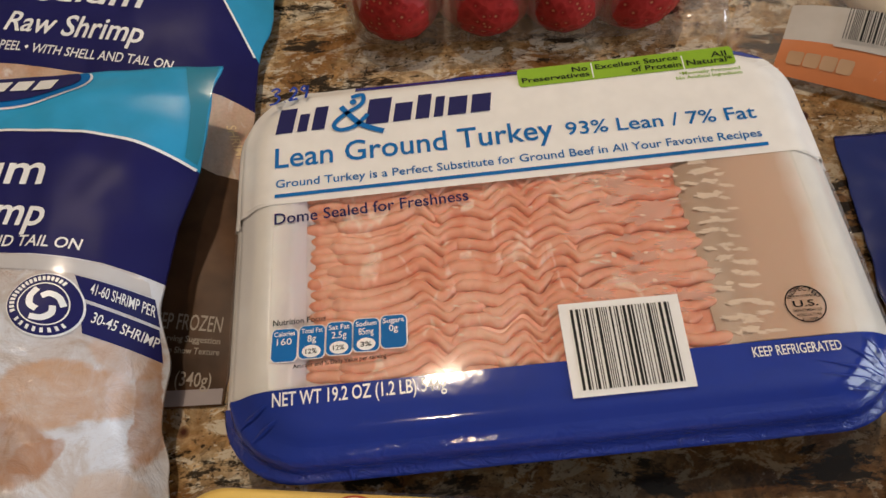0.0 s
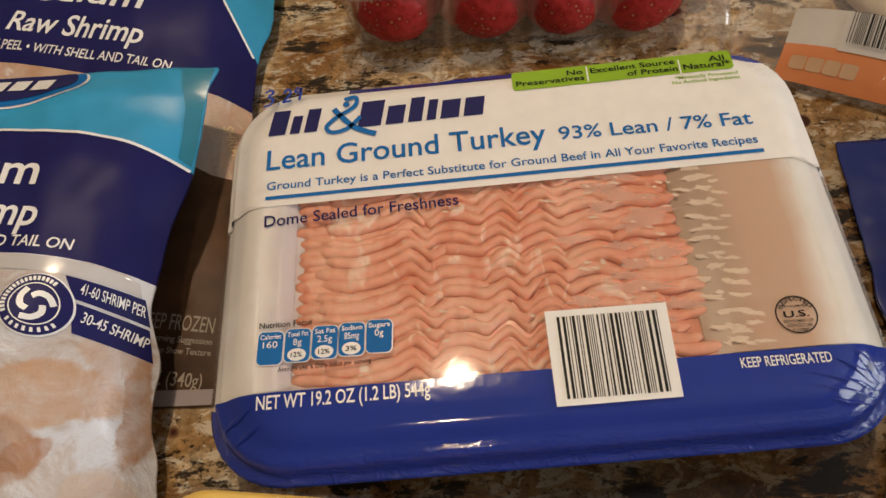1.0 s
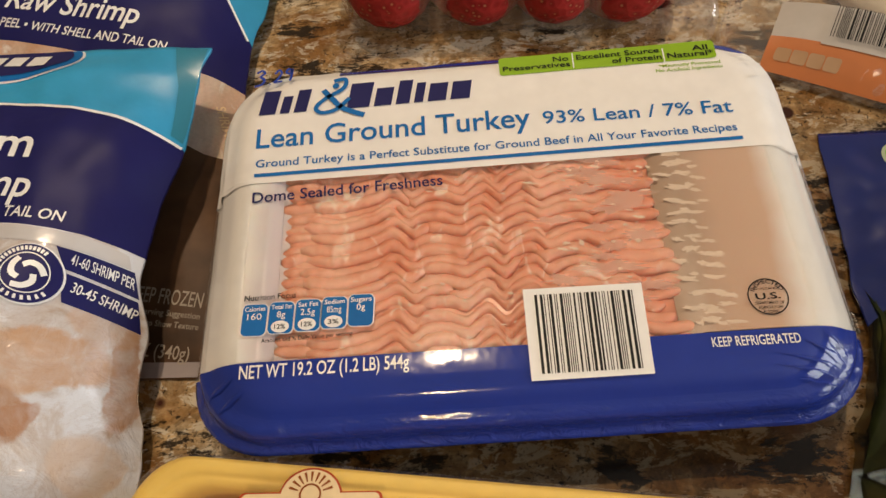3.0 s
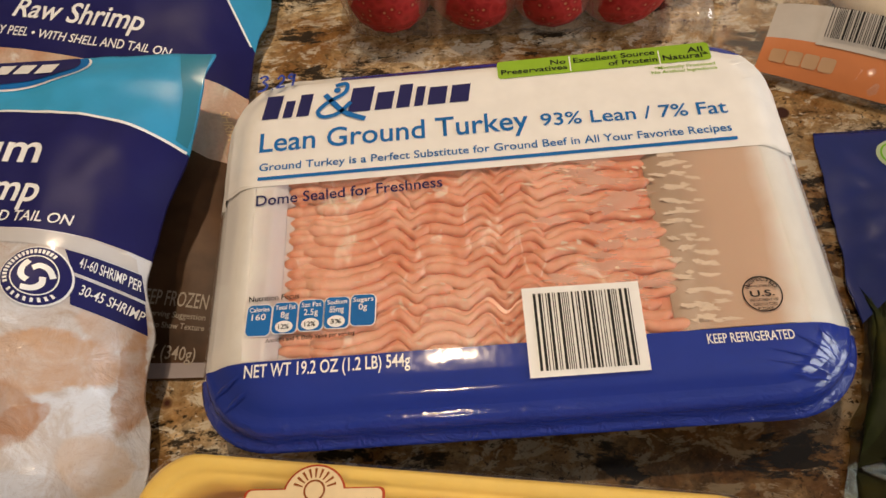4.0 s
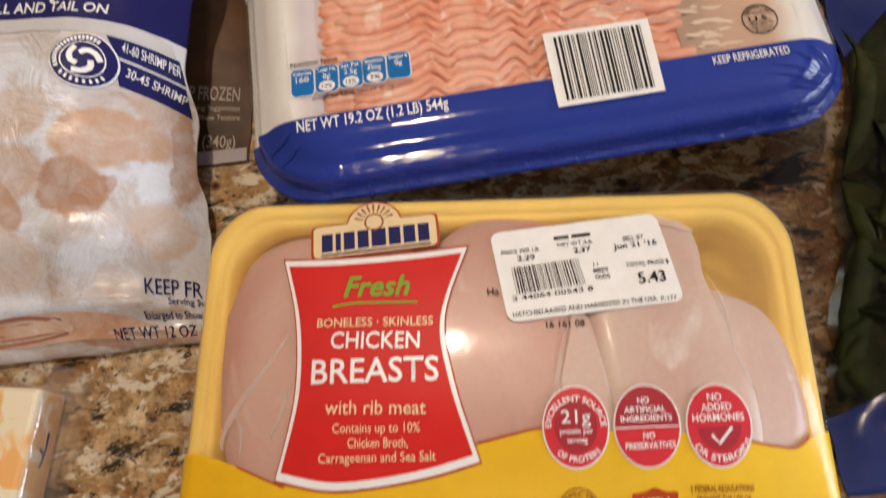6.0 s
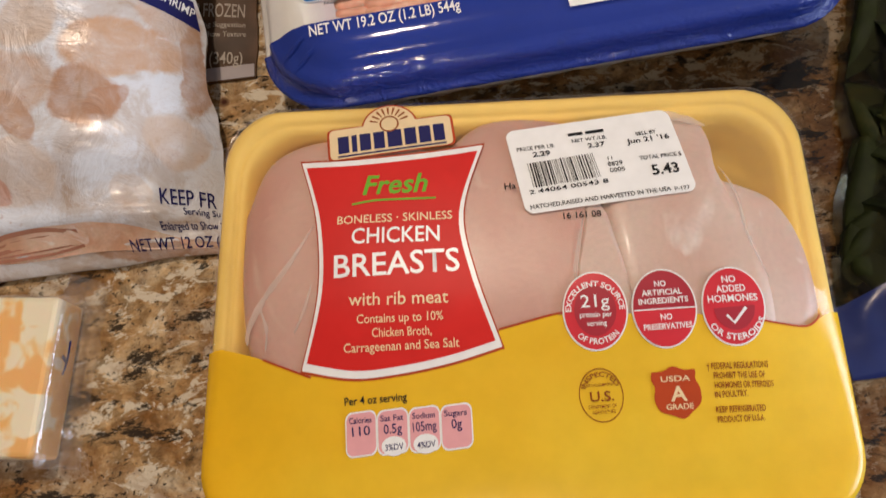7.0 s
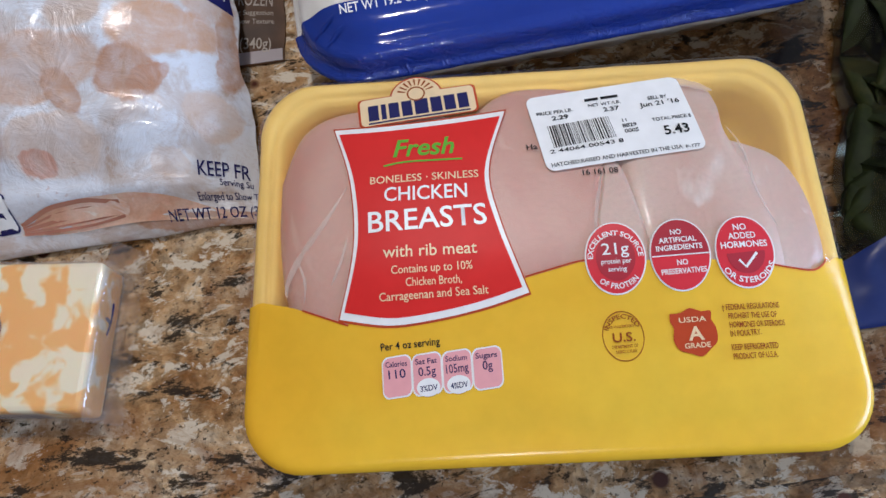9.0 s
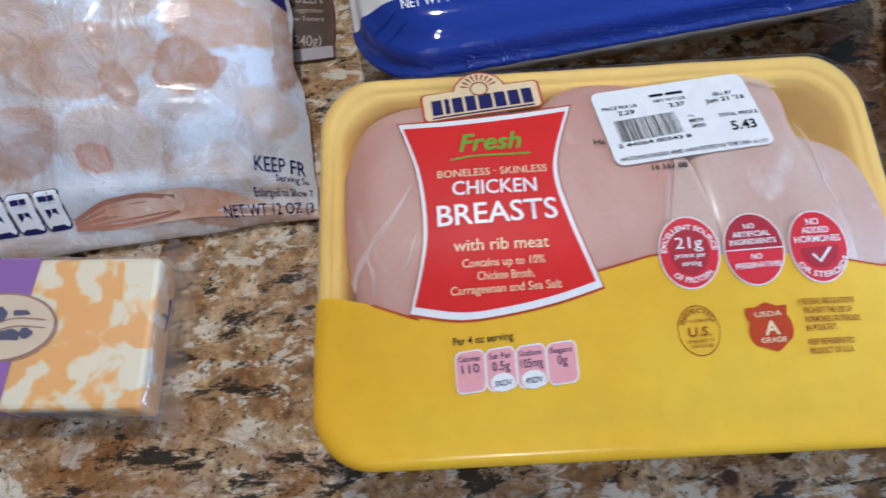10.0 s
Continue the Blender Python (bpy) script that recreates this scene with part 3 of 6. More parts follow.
# ---- room ----
def room():
    x0, x1, y0, y1, z0, z1 = -2.2, 2.4, -2.2, 2.0, -0.92, 1.5
    setting("floor", box(x0, y0, z0 - 0.1, x1, y1, z0), WOODFLOOR, "dark brown wooden kitchen floor below the worktop", "floor")
    setting("ceiling", box(x0, y0, z1, x1, y1, z1 + 0.1), CEIL, "white painted kitchen ceiling with recessed downlights", "ceiling")
    setting("wall_north", box(x0, y1, z0, x1, y1 + 0.1, z1), WALL, "beige painted kitchen wall", "wall")
    setting("wall_south", box(x0, y0 - 0.1, z0, x1, y0, z1), WALLDARK, "unseen kitchen wall, dark tan to cut reflections and fill", "wall")
    setting("wall_west", box(x0 - 0.1, y0, z0, x0, y1, z1), WALLDARK, "unseen kitchen wall, dark tan to cut reflections and fill", "wall")
    bm = box(x1, y0, z0, x1 + 0.1, y1, -0.02)
    box(x1, y0, 1.14, x1 + 0.1, y1, z1, 0, bm)
    box(x1, y0, -0.02, x1 + 0.1, -1.27, 1.14, 0, bm)
    box(x1, 0.27, -0.02, x1 + 0.1, y1, 1.14, 0, bm)
    setting("wall_east", bm, WALL, "beige painted kitchen wall with a window opening", "wall")
    w = tagged(new("window_1"), "white framed kitchen window letting in daylight", "window", "", "structure")
    w.location = (x1, -0.5, -0.02)
    for ya, yb, za, zb in ((-1.27, 0.27, -0.02, 0.03), (-1.27, 0.27, 1.09, 1.14), (-1.27, -1.22, 0.03, 1.09), (0.22, 0.27, 0.03, 1.09), (-0.52, -0.48, 0.03, 1.09)):
        part("window_frame", box(x1 + 0.02, ya, za, x1 + 0.07, yb, zb), TRIM, w, "", False)
    # the southern fitting is added too, to hold the front fill lamp
    for lx, ly in DOWNLIGHTS_AND_FILL:
        d = thing("downlight", (lx, ly, 1.5), "round recessed warm ceiling downlight, the southern one added as fill", "ceiling light", "ceiling downlights")
        bm = bmesh.new()
        rings(bm, [[(lx + r * math.cos(a), ly + r * math.sin(a), z) for a in (2 * math.pi * i / 32 for i in range(32))] for r, z in ((0.062, 1.5), (0.085, 1.5), (0.082, 1.495), (0.034, 1.4945))], False)
        part("rim", bm, TRIM, d)
        part("bulb", flat_shape(ellipse(lx, ly, 0.034, 0.034), 1.4945), GLOW, d)


room()

# the worktop: a polished slab with a rounded front edge, on a cabinet
bm = box(-1.3, -0.040, -0.030, 1.3, 0.66, 0.0)
bmesh.ops.bevel(bm, geom=[e for e in bm.edges if all(v.co.y < 0 for v in e.verts) and abs(e.verts[0].co.x - e.verts[1].co.x) > 1], offset=0.012, segments=6, affect="EDGES")
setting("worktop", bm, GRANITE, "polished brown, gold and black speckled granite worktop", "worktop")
setting("worktop_cabinet", box(-1.28, -0.010, -0.92, 1.28, 0.64, -0.0302), CABINET, "dark brown cabinet carrying the granite worktop", "cabinet")


# ---- ground turkey tray ----
TP = Plan(0.0985, 0.2195, 0.1090, 0.0765, 0.026, 2.2)


def turkey_tray():
    t = thing("ground_turkey_tray", (0.0985, 0.2195, 0), "white plastic tray of pink ground turkey, white and blue film", "meat tray")
    # tray: ribbed outer wall, flange, sloping inner wall
    bm = bmesh.new()
    n = len(TP.shape)

    def ribbed(inset, z, amp):
        pts = TP.loop(inset, z)
        c = Vector((TP.c.x, TP.c.y))
        run, out = 0.0, []
        for i, p in enumerate(pts):
            run += math.dist(p, pts[i - 1]) if i else 0
            k = 1 - amp * (0.5 + 0.5 * math.cos(run / 0.022 * 2 * math.pi))
            out.append((c.x + (p[0] - c.x) * k, c.y + (p[1] - c.y) * k, p[2]))
        return out
    loops = [TP.loop(0.018, 0.0), ribbed(0.0125, 0.0008, 0.022), ribbed(0.0040, 0.0170, 0.016), ribbed(0.0020, 0.0205, 0.012), TP.loop(0.0012, 0.0235), TP.loop(0.0010, 0.0262), TP.loop(-0.0004, 0.0274), TP.loop(-0.0004, 0.0286), TP.loop(0.0006, 0.0295), TP.loop(0.0019, 0.0303), TP.loop(0.0026, 0.0322), TP.loop(0.0030, 0.0342), TP.loop(0.0035, 0.0358), TP.loop(0.0048, 0.0373), TP.loop(0.0070, 0.0389), TP.loop(0.0090, 0.0410), TP.loop(0.0113, 0.0428), TP.loop(0.0140, 0.0440), TP.loop(0.0165, 0.0445), TP.loop(0.0185, 0.0443), TP.loop(0.0215, 0.036), TP.loop(0.027, 0.010), TP.loop(0.030, 0.006)]
    rings(bm, loops)
    f = [f for f in bm.faces if len(f.verts) > 4]
    bmesh.ops.reverse_faces(bm, faces=bm.faces)
    part("tray", bm, TRAYWHITE, t, "white moulded plastic tray with ribbed walls")
    # floor of grey to tan plastic close under the film, and the block of mince below the strands
    bm = bmesh.new()
    inner = Plan(0.0985, 0.2195, 0.0895, 0.0600, 0.006, 2.2)
    rings(bm, [inner.loop(-0.001, 0.0437), inner.loop(0.004, 0.0432), inner.loop(0.012, 0.0410), inner.loop(0.020, 0.0388)])
    part("graded_floor", bm, TAN_GRADED, t, "cloudy plastic graded from grey to tan")
    for x0, x1 in ((-0.0914, -0.0800), (0.0500, 0.0914)):
        bm = bmesh.new()
        xs = [x0 + (x1 - x0) * k / 6 for k in range(7)]
        low = [0.0446 - 0.0022 * max(0.0, 1 - abs(x - (x1 if x1 < 0 else x0)) / 0.004) for x in xs]
        rows = [[bm.verts.new((*TP.out(x, y), h)) for x, h in zip(xs, low)] for y in (-0.0514, -0.04, -0.02, 0.0, 0.0190)]
        for ra, rb in zip(rows, rows[1:]):
            for k in range(6):
                bm.faces.new((ra[k], ra[k + 1], rb[k + 1], rb[k]))
        part("cloudy_side", bm, TAN_GRADED, t, "cloudy grey to tan plastic beside the meat")
    bm = bmesh.new()
    block = Plan(0.0870, 0.2085, 0.0670, 0.0440, 0.006, 2.2)
    rings(bm, [block.loop(0.0, 0.0380), block.loop(0.001, 0.0408), block.loop(0.004, 0.0415)])
    part("mince_block", bm, TURKEYMEAT, t, "pink mince below the strands")
    # film: rounded lid cut into white, clear and blue stretches
    bm = bmesh.new()
    prof = [(0.0010, 0.0264), (-0.0002, 0.0267), (-0.0012, 0.0276), (-0.0013, 0.0288), (-0.0004, 0.0297), (0.0010, 0.0304), (0.0018, 0.0320), (0.0022, 0.0342), (0.0026, 0.0362), (0.0034, 0.0376), (0.0048, 0.0385), (0.0066, 0.0396), (0.0086, 0.0415), (0.0110, 0.0434), (0.0140, 0.0446), (0.0175, 0.0450)]
    loops = [[(x, y, z + ((0.0005 * noise.noise(Vector((x * 90, y * 90, z * 60))) + 0.0006 * noise.noise(Vector((x * 300, y * 300, z * 400)))) if z < 0.0380 else 0)) for x, y, _ in TP.loop(i, z)] for i, z in prof]
    rings(bm, loops)
    bmesh.ops.reverse_faces(bm, faces=bm.faces) if sum(f.normal.z for f in bm.faces) < 0 else None
    ca, sa = math.cos(radians(2.2)), math.sin(radians(2.2))
    cuts = [TP.out(0, 0.0168), TP.out(0, -0.0518)]
    back = TP.out(0, 0.0668)
    bmesh.ops.bisect_plane(bm, geom=bm.verts[:] + bm.edges[:] + bm.faces[:], plane_co=(*TP.out(-0.062, 0), 0), plane_no=(ca, sa, 0))
    for co in cuts:
        bmesh.ops.bisect_plane(bm, geom=bm.verts[:] + bm.edges[:] + bm.faces[:], plane_co=(*co, 0), plane_no=(-sa, ca, 0))
    cb, sb = math.cos(radians(2.2 - 0.8)), math.sin(radians(2.2 - 0.8))
    bmesh.ops.bisect_plane(bm, geom=bm.verts[:] + bm.edges[:] + bm.faces[:], plane_co=(*back, 0), plane_no=(-sb, cb, 0))
    fade = math.tan(radians(0.8))
    bm.normal_update()
    for name, mat_, lo, hi, lab in (("printed_film", FILMWHITE, 0.0168, 0.0668, "white printed film with blue lettering"), ("window_film", FILMCLEAR, -0.0518, 0.0168, "clear film over the meat"), ("blue_film", FILMBLUE, -9, -0.0518, "glossy royal blue printed film"), ("back_film", FILMBLUE, 0.0668, 9, "glossy blue printed film")):
        piece = bm.copy()
        drop = []
        for f in piece.faces:
            x, y = TP.into(*f.calc_center_median()[:2])
            row = (min(y, 0.06) if x < -0.062 else y + fade * x) if y > 0.05 else y
            if not lo <= row < hi:
                drop.append(f)
        bmesh.ops.delete(piece, geom=drop, context="FACES")
        part(name, piece, mat_, t, lab)
    bm.free()
    return t


TURKEY = turkey_tray()


def follow(table, x):
    for (xa, ya), (xb, yb) in zip(table, table[1:]):
        if xa <= x <= xb:
            return ya + (yb - ya) * (x - xa) / (xb - xa)
    return table[0][1] if x < table[0][0] else table[-1][1]


def film_height(X, Y):
    x, y = TP.into(X, Y)
    d = min(TP.hx - abs(x), TP.hy - abs(y))
    qx, qy = abs(x) - (TP.hx - TP.r), abs(y) - (TP.hy - TP.r)
    if qx > 0 and qy > 0:
        d = TP.r - math.hypot(qx, qy)
    return follow([(-0.0013, 0.0290), (0.0010, 0.0304), (0.0022, 0.0342), (0.0034, 0.0376), (0.0048, 0.0385), (0.0066, 0.0396), (0.0086, 0.0415), (0.0110, 0.0434), (0.0140, 0.0446), (0.0175, 0.0450)], d)


KINKS = smooth_line([(16, 0.0), (27, 0.3), (37, -0.8), (46, -0.2), (52, 0.9), (58, 3.2), (64, -1.2), (69, 1.3), (76, 1.0), (82, -0.9), (86, 1.4), (90, 2.6), (95, -1.6), (99, 0.8), (105, 2.4), (110, -1.2), (116, 0.6), (122, 1.2), (128, -0.8), (134, 1.0), (142, -0.4), (150, 0.2), (164, -0.8)], 5)


def strand(y0, x0, x1, rnd, lift):
    """One thick squeezed strand of mince, kinked where the nozzle swung."""
    bm = bmesh.new()
    loops, x = [], x0
    r = 0.0023 + rnd.uniform(-0.0003, 0.0003)
    shift = rnd.uniform(-0.0012, 0.0012)
    while x < x1:
        amp = 1.25 + 0.5 * noise.noise(Vector((x * 20, y0 * 45, 7)))
        y = y0 + amp * follow(KINKS, (x + shift) * 1000) / 1000 + 0.0011 * noise.noise(Vector((x * 45, y0 * 160, 1))) + 0.0005 * noise.noise(Vector((x * 180, y0 * 500, 4)))
        end = min(1.0, 0.45 + 0.55 * min(x - x0, x1 - x) / 0.0030)
        flat = min(1.0, max(0.0, (x - 0.104) / 0.03))
        z = 0.0415 + lift + 0.0005 * noise.noise(Vector((x * 50, y0 * 90, 5))) + 0.0006 * flat
        k = r * (1 + 0.20 * noise.noise(Vector((x * 120, y0 * 300, 9))) + 0.16 * noise.noise(Vector((x * 520, y0 * 700, 2)))) * end
        loop = []
        for a in (2 * math.pi * i / 12 for i in range(12)):
            q = 1 + 0.14 * noise.noise(Vector((x * 420, y0 * 900, a * 1.7)))
            h = z + k * 0.98 * q * math.sin(a)
            h = h if h < 0.0434 else 0.0434 + 0.0008 * (1 - math.exp(-(h - 0.0434) / 0.0008))
            X, Y = TP.out(x - 0.0985, y + k * 1.06 * q * math.cos(a) - 0.2195)
            loop.append((X, Y, h))
        loops.append(loop)
        x += 0.0009
    rings(bm, loops)
    return bm


def ragged(x, y, w, h, tilt, seed):
    pts = []
    for k in range(80):
        a = 2 * math.pi * k / 80
        c, d = math.cos(a), math.sin(a)
        q = max(0.22, 1 + 0.6 * noise.noise(Vector((c * 1.6, d * 1.6, seed))) + 0.6 * noise.noise(Vector((c * 5, d * 5, seed))) + 0.35 * noise.noise(Vector((c * 13, d * 13, seed))))
        pts.append(TP.out(x + w * q * c - 0.0985, y + h * q * d + tilt * w * q * c - 0.2195))
    return pts


def mince():
    rnd = random.Random(5)
    rows = 20
    for i in range(rows):
        y = 0.1622 + i * 0.00425 + rnd.uniform(-0.0004, 0.0004)
        # short sunken ends beside the tray's wall, then the strand itself in one to three lengths
        part("meat_strand", strand(y + rnd.uniform(-0.001, 0.001), 0.0165 + rnd.uniform(0, 0.003), 0.0320, rnd, -0.0012), TURKEYMEAT, TURKEY)
        x, end = 0.0262 + rnd.uniform(-0.001, 0.003), 0.1510 + rnd.uniform(-0.006, 0.005)
        while x < end - 0.006:
            stop = min(end, x + rnd.choice((0.028, 0.040, 0.060, 0.130)) * rnd.uniform(0.85, 1.1))
            if end - stop < 0.012:
                stop = end
            part("meat_strand", strand(y + rnd.uniform(-0.0008, 0.0008), x, stop, rnd, rnd.uniform(-0.0004, 0.0003) - (0.0005 if i > 16 else 0)), TURKEYMEAT, TURKEY)
            x = stop - rnd.uniform(0.001, 0.004)
    # pale ragged smears of fat pressed against the film, one to each strand's end and flecks before it
    spots = []
    for i in range(15):
        y = 0.1725 + i * 0.0050
        for k in range(4):
            spots.append((0.1545 + 0.0030 * k + rnd.uniform(-0.0020, 0.0020), y - 0.0005 * k + rnd.uniform(-0.0013, 0.0013), rnd.uniform(0.0012, 0.0036), rnd.uniform(0.0005, 0.0011)))
    spots += [(rnd.triangular(0.100, 0.152, 0.146), rnd.uniform(0.185, 0.238), rnd.uniform(0.0006, 0.0022), rnd.uniform(0.0002, 0.0006)) for i in range(34)]
    spots += [(rnd.uniform(0.040, 0.110), rnd.uniform(0.170, 0.236), rnd.uniform(0.0005, 0.0012), rnd.uniform(0.0002, 0.0004)) for i in range(24)]
    for i in range(16):
        part("pressed_patch", flat_shape(ragged(rnd.uniform(0.112, 0.146), 0.178 + i * 0.0038, rnd.uniform(0.004, 0.011), rnd.uniform(0.0012, 0.0026), rnd.uniform(-0.2, 0.1), i * 5.3 + 40), 0.04452 + 0.000003 * i), PRESSED, TURKEY, "pale meat pressed flat under the film")
    for i, (x, y, w, h) in enumerate(spots):
        part("fat_smear", flat_shape(ragged(x, y, w, h, rnd.uniform(-0.30, 0.08), i * 3.1), 0.0446 + 0.000002 * i), SMEAR, TURKEY)


mince()


def crease(p0, p1, material, high=0.00014, wide=0.00035):
    """A sharp fold standing up in the film, tapering to both ends."""
    bm, last = bmesh.new(), None
    a, b = Vector(p0) / 1000, Vector(p1) / 1000
    d = (b - a).normalized()
    for k in range(13):
        s = k / 12
        c = a.lerp(b, s) + Vector((-d.y, d.x)) * 0.0005 * noise.noise(Vector((a.x * 900, s * 4, 3)))
        f = math.sin(math.pi * min(1, max(0.03, s))) ** 0.6
        z = film_height(c.x, c.y) + 0.0002
        row = [bm.verts.new((c.x - d.y * wide * f * q, c.y + d.x * wide * f * q, z + (high * f if q == 0 else 0))) for q in (-1, 0, 1)]
        if last:
            for q in (0, 1):
                bm.faces.new((last[q], last[q + 1], row[q + 1], row[q]))
        last = row
    part("film_crease", bm, material, TURKEY)


# ---- chicken tray ----
CP = Plan(0.0691, 0.0597, 0.1012, 0.0712, 0.020, -5.8)


def rim_lift(y):
    """The back rim of the tray stands a little higher."""
    return 0.0033 * max(0.0, min(1.0, y / 0.0712)) ** 8


def chicken_top(X, Y):
    """Height of the film stretched over the chicken."""
    x, y = CP.into(X, Y)
    u, v = min(1, abs(x) / CP.hx), min(1, abs(y) / CP.hy)
    front = max(0.0, min(1.0, -y / 0.04))
    front = front * front * (3 - 2 * front)
    k = max(0.0, (1 - u ** 3.8)) * max(0.0, 1 - v ** (2.0 if y > 0 else 2.4))
    return 0.0302 + (0.0120 - 0.0045 * front) * k ** (0.7 + 0.3 * front) + rim_lift(y)


YELLOW_EDGE = [(-0.20, 0.0575), (-0.0282, 0.0546), (-0.0163, 0.0498), (-0.0002, 0.0415), (0.030, 0.0385), (0.0594, 0.0465), (0.079, 0.0491), (0.120, 0.0440), (0.140, 0.0395), (0.155, 0.0360), (0.1652, 0.0399), (0.20, 0.0410)]


def yellow_edge(x):
    for (xa, ya), (xb, yb) in zip(YELLOW_EDGE, YELLOW_EDGE[1:]):
        if xa <= x <= xb:
            return ya + (yb - ya) * (x - xa) / (xb - xa)
    return 0.04


def chicken_tray():
    t = thing("chicken_tray", (0.0695, 0.0600, 0), "yellow foam tray of raw chicken breasts under yellow printed film", "meat tray")
    bm = bmesh.new()
    wob = lambda inset, z: [(x, y, zz + 0.0006 * noise.noise(Vector((x * 40, y * 40, 0)))) for x, y, zz in CP.loop(inset, lambda x, y: z + rim_lift(y))]
    rings(bm, [CP.loop(0.024, 0.0), CP.loop(0.020, 0.0006), CP.loop(0.010, 0.014), CP.loop(0.003, lambda x, y: 0.0235 + 0.8 * rim_lift(y)), wob(0.0006, 0.0265), wob(0.0004, 0.0285), wob(0.0018, 0.0297), wob(0.0040, 0.0300), wob(0.0052, 0.0297), wob(0.0058, 0.0289), wob(0.0064, 0.0293), wob(0.0078, 0.0293), wob(0.0092, 0.0283), CP.loop(0.0108, lambda x, y: 0.0245 + 0.6 * rim_lift(y)), CP.loop(0.0128, 0.016), CP.loop(0.0165, 0.006), CP.loop(0.022, 0.003)])
    bmesh.ops.reverse_faces(bm, faces=bm.faces)
    part("foam_tray", bm, FOAM, t, "pale yellow foam tray with rounded rim")
    bm = bmesh.new()
    wrap = [(0.008, 0.010), (0.0015, 0.0245), (-0.0006, 0.0272), (-0.0004, 0.0290), (0.0010, 0.0300)]
    loops = [CP.loop(i, lambda x, y, z=z: z + (rim_lift(y) if z > 0.02 else 0)) for i, z in wrap]
    loops += [CP.loop(0.0010, lambda x, y: chicken_top(*CP.out(x, y)), s) for s in [0.985, 0.965] + [0.94 - 0.03 * k for k in range(31)]]
    rings(bm, loops)
    for (xa, ya), (xb, yb) in zip(YELLOW_EDGE, YELLOW_EDGE[1:]):
        near = [f for f in bm.faces if xa - 0.008 < f.calc_center_median().x < xb + 0.008]
        geom = near + list({e for f in near for e in f.edges}) + list({v for f in near for v in f.verts})
        bmesh.ops.bisect_plane(bm, geom=geom, plane_co=(xa, ya, 0), plane_no=(ya - yb, xb - xa, 0))
    bm.normal_update()
    for name, mat_, keep, lab in (("yellow_film", FILMYELLOW, lambda c: c.y < yellow_edge(c.x), "glossy golden yellow printed film"), ("window_film", FILMCLEAR, lambda c: c.y >= yellow_edge(c.x) and c.z > 0.0292, "clear film over the chicken")):
        piece = bm.copy()
        bmesh.ops.delete(piece, geom=[f for f in piece.faces if not keep(f.calc_center_median())], context="FACES")
        part(name, piece, mat_, t, lab)
    bm.free()
    return t


CHICKEN = chicken_tray()


def breast(outline, drop, seed):
    """One breast pressed up under the film: rounded edges falling into the tray."""
    bm = bmesh.new()
    c = Vector((sum(p[0] for p in outline) / len(outline), sum(p[1] for p in outline) / len(outline)))
    line = smooth_line(outline + [outline[0]], 5)[:-1]
    loops = []
    for s, dz in [(1.0, 0.022), (1.0, 0.010), (0.985, 0.0050), (0.96, 0.0028), (0.92, 0.0014), (0.86, 0.0007), (0.78, 0.0003)] + [(0.72 - 0.05 * k, 0.0) for k in range(15)]:
        loops.append([(c.x + (x - c.x) * s, c.y + (y - c.y) * s, max(0.006, chicken_top(c.x + (x - c.x) * s, c.y + (y - c.y) * s) - drop - dz + 0.00015 * noise.noise(Vector((c.x + (x - c.x) * s, c.y + (y - c.y) * s, seed)) * 60))) for x, y in line])
    rings(bm, loops)
    return bm


part("breast", breast([(-0.0195, 0.100), (-0.010, 0.119), (0.006, 0.1255), (0.028, 0.1225), (0.050, 0.112), (0.056, 0.080), (0.052, 0.040), (0.040, 0.006), (0.010, 0.004), (-0.012, 0.022), (-0.020, 0.050), (-0.0215, 0.076)], 0.0004, 1), BREAST, CHICKEN, "smooth pink raw chicken breast")
part("breast", breast([(0.046, 0.108), (0.066, 0.1235), (0.090, 0.1215), (0.102, 0.112), (0.101, 0.090), (0.093, 0.060), (0.090, 0.010), (0.060, 0.004), (0.044, 0.040), (0.043, 0.080)], 0.0006, 2), BREAST, CHICKEN, "smooth pink raw chicken breast")
part("breast", breast([(0.100, 0.112), (0.120, 0.1175), (0.131, 0.1165), (0.140, 0.1135), (0.1425, 0.105), (0.1418, 0.092), (0.146, 0.075), (0.150, 0.050), (0.146, 0.020), (0.130, 0.000), (0.102, 0.004), (0.0995, 0.040), (0.0995, 0.080)], 0.0004, 3), BREASTPALE, CHICKEN, "pale pink raw chicken breast")
part("breast", breast([(0.140, 0.090), (0.148, 0.0865), (0.1575, 0.0805), (0.1630, 0.0685), (0.1645, 0.052), (0.162, 0.036), (0.150, 0.024), (0.136, 0.018), (0.128, 0.040), (0.134, 0.074)], 0.0012, 4), BREASTPALE, CHICKEN, "pale raw chicken breast with a whitish sheen")
part("breast", breast([(0.0955, 0.090), (0.101, 0.084), (0.103, 0.072), (0.1045, 0.057), (0.104, 0.042), (0.090, 0.040), (0.0865, 0.060), (0.089, 0.069), (0.0925, 0.079)], 0.0005, 5), BREASTPALE, CHICKEN, "narrow whitish strip of raw chicken tenderloin")


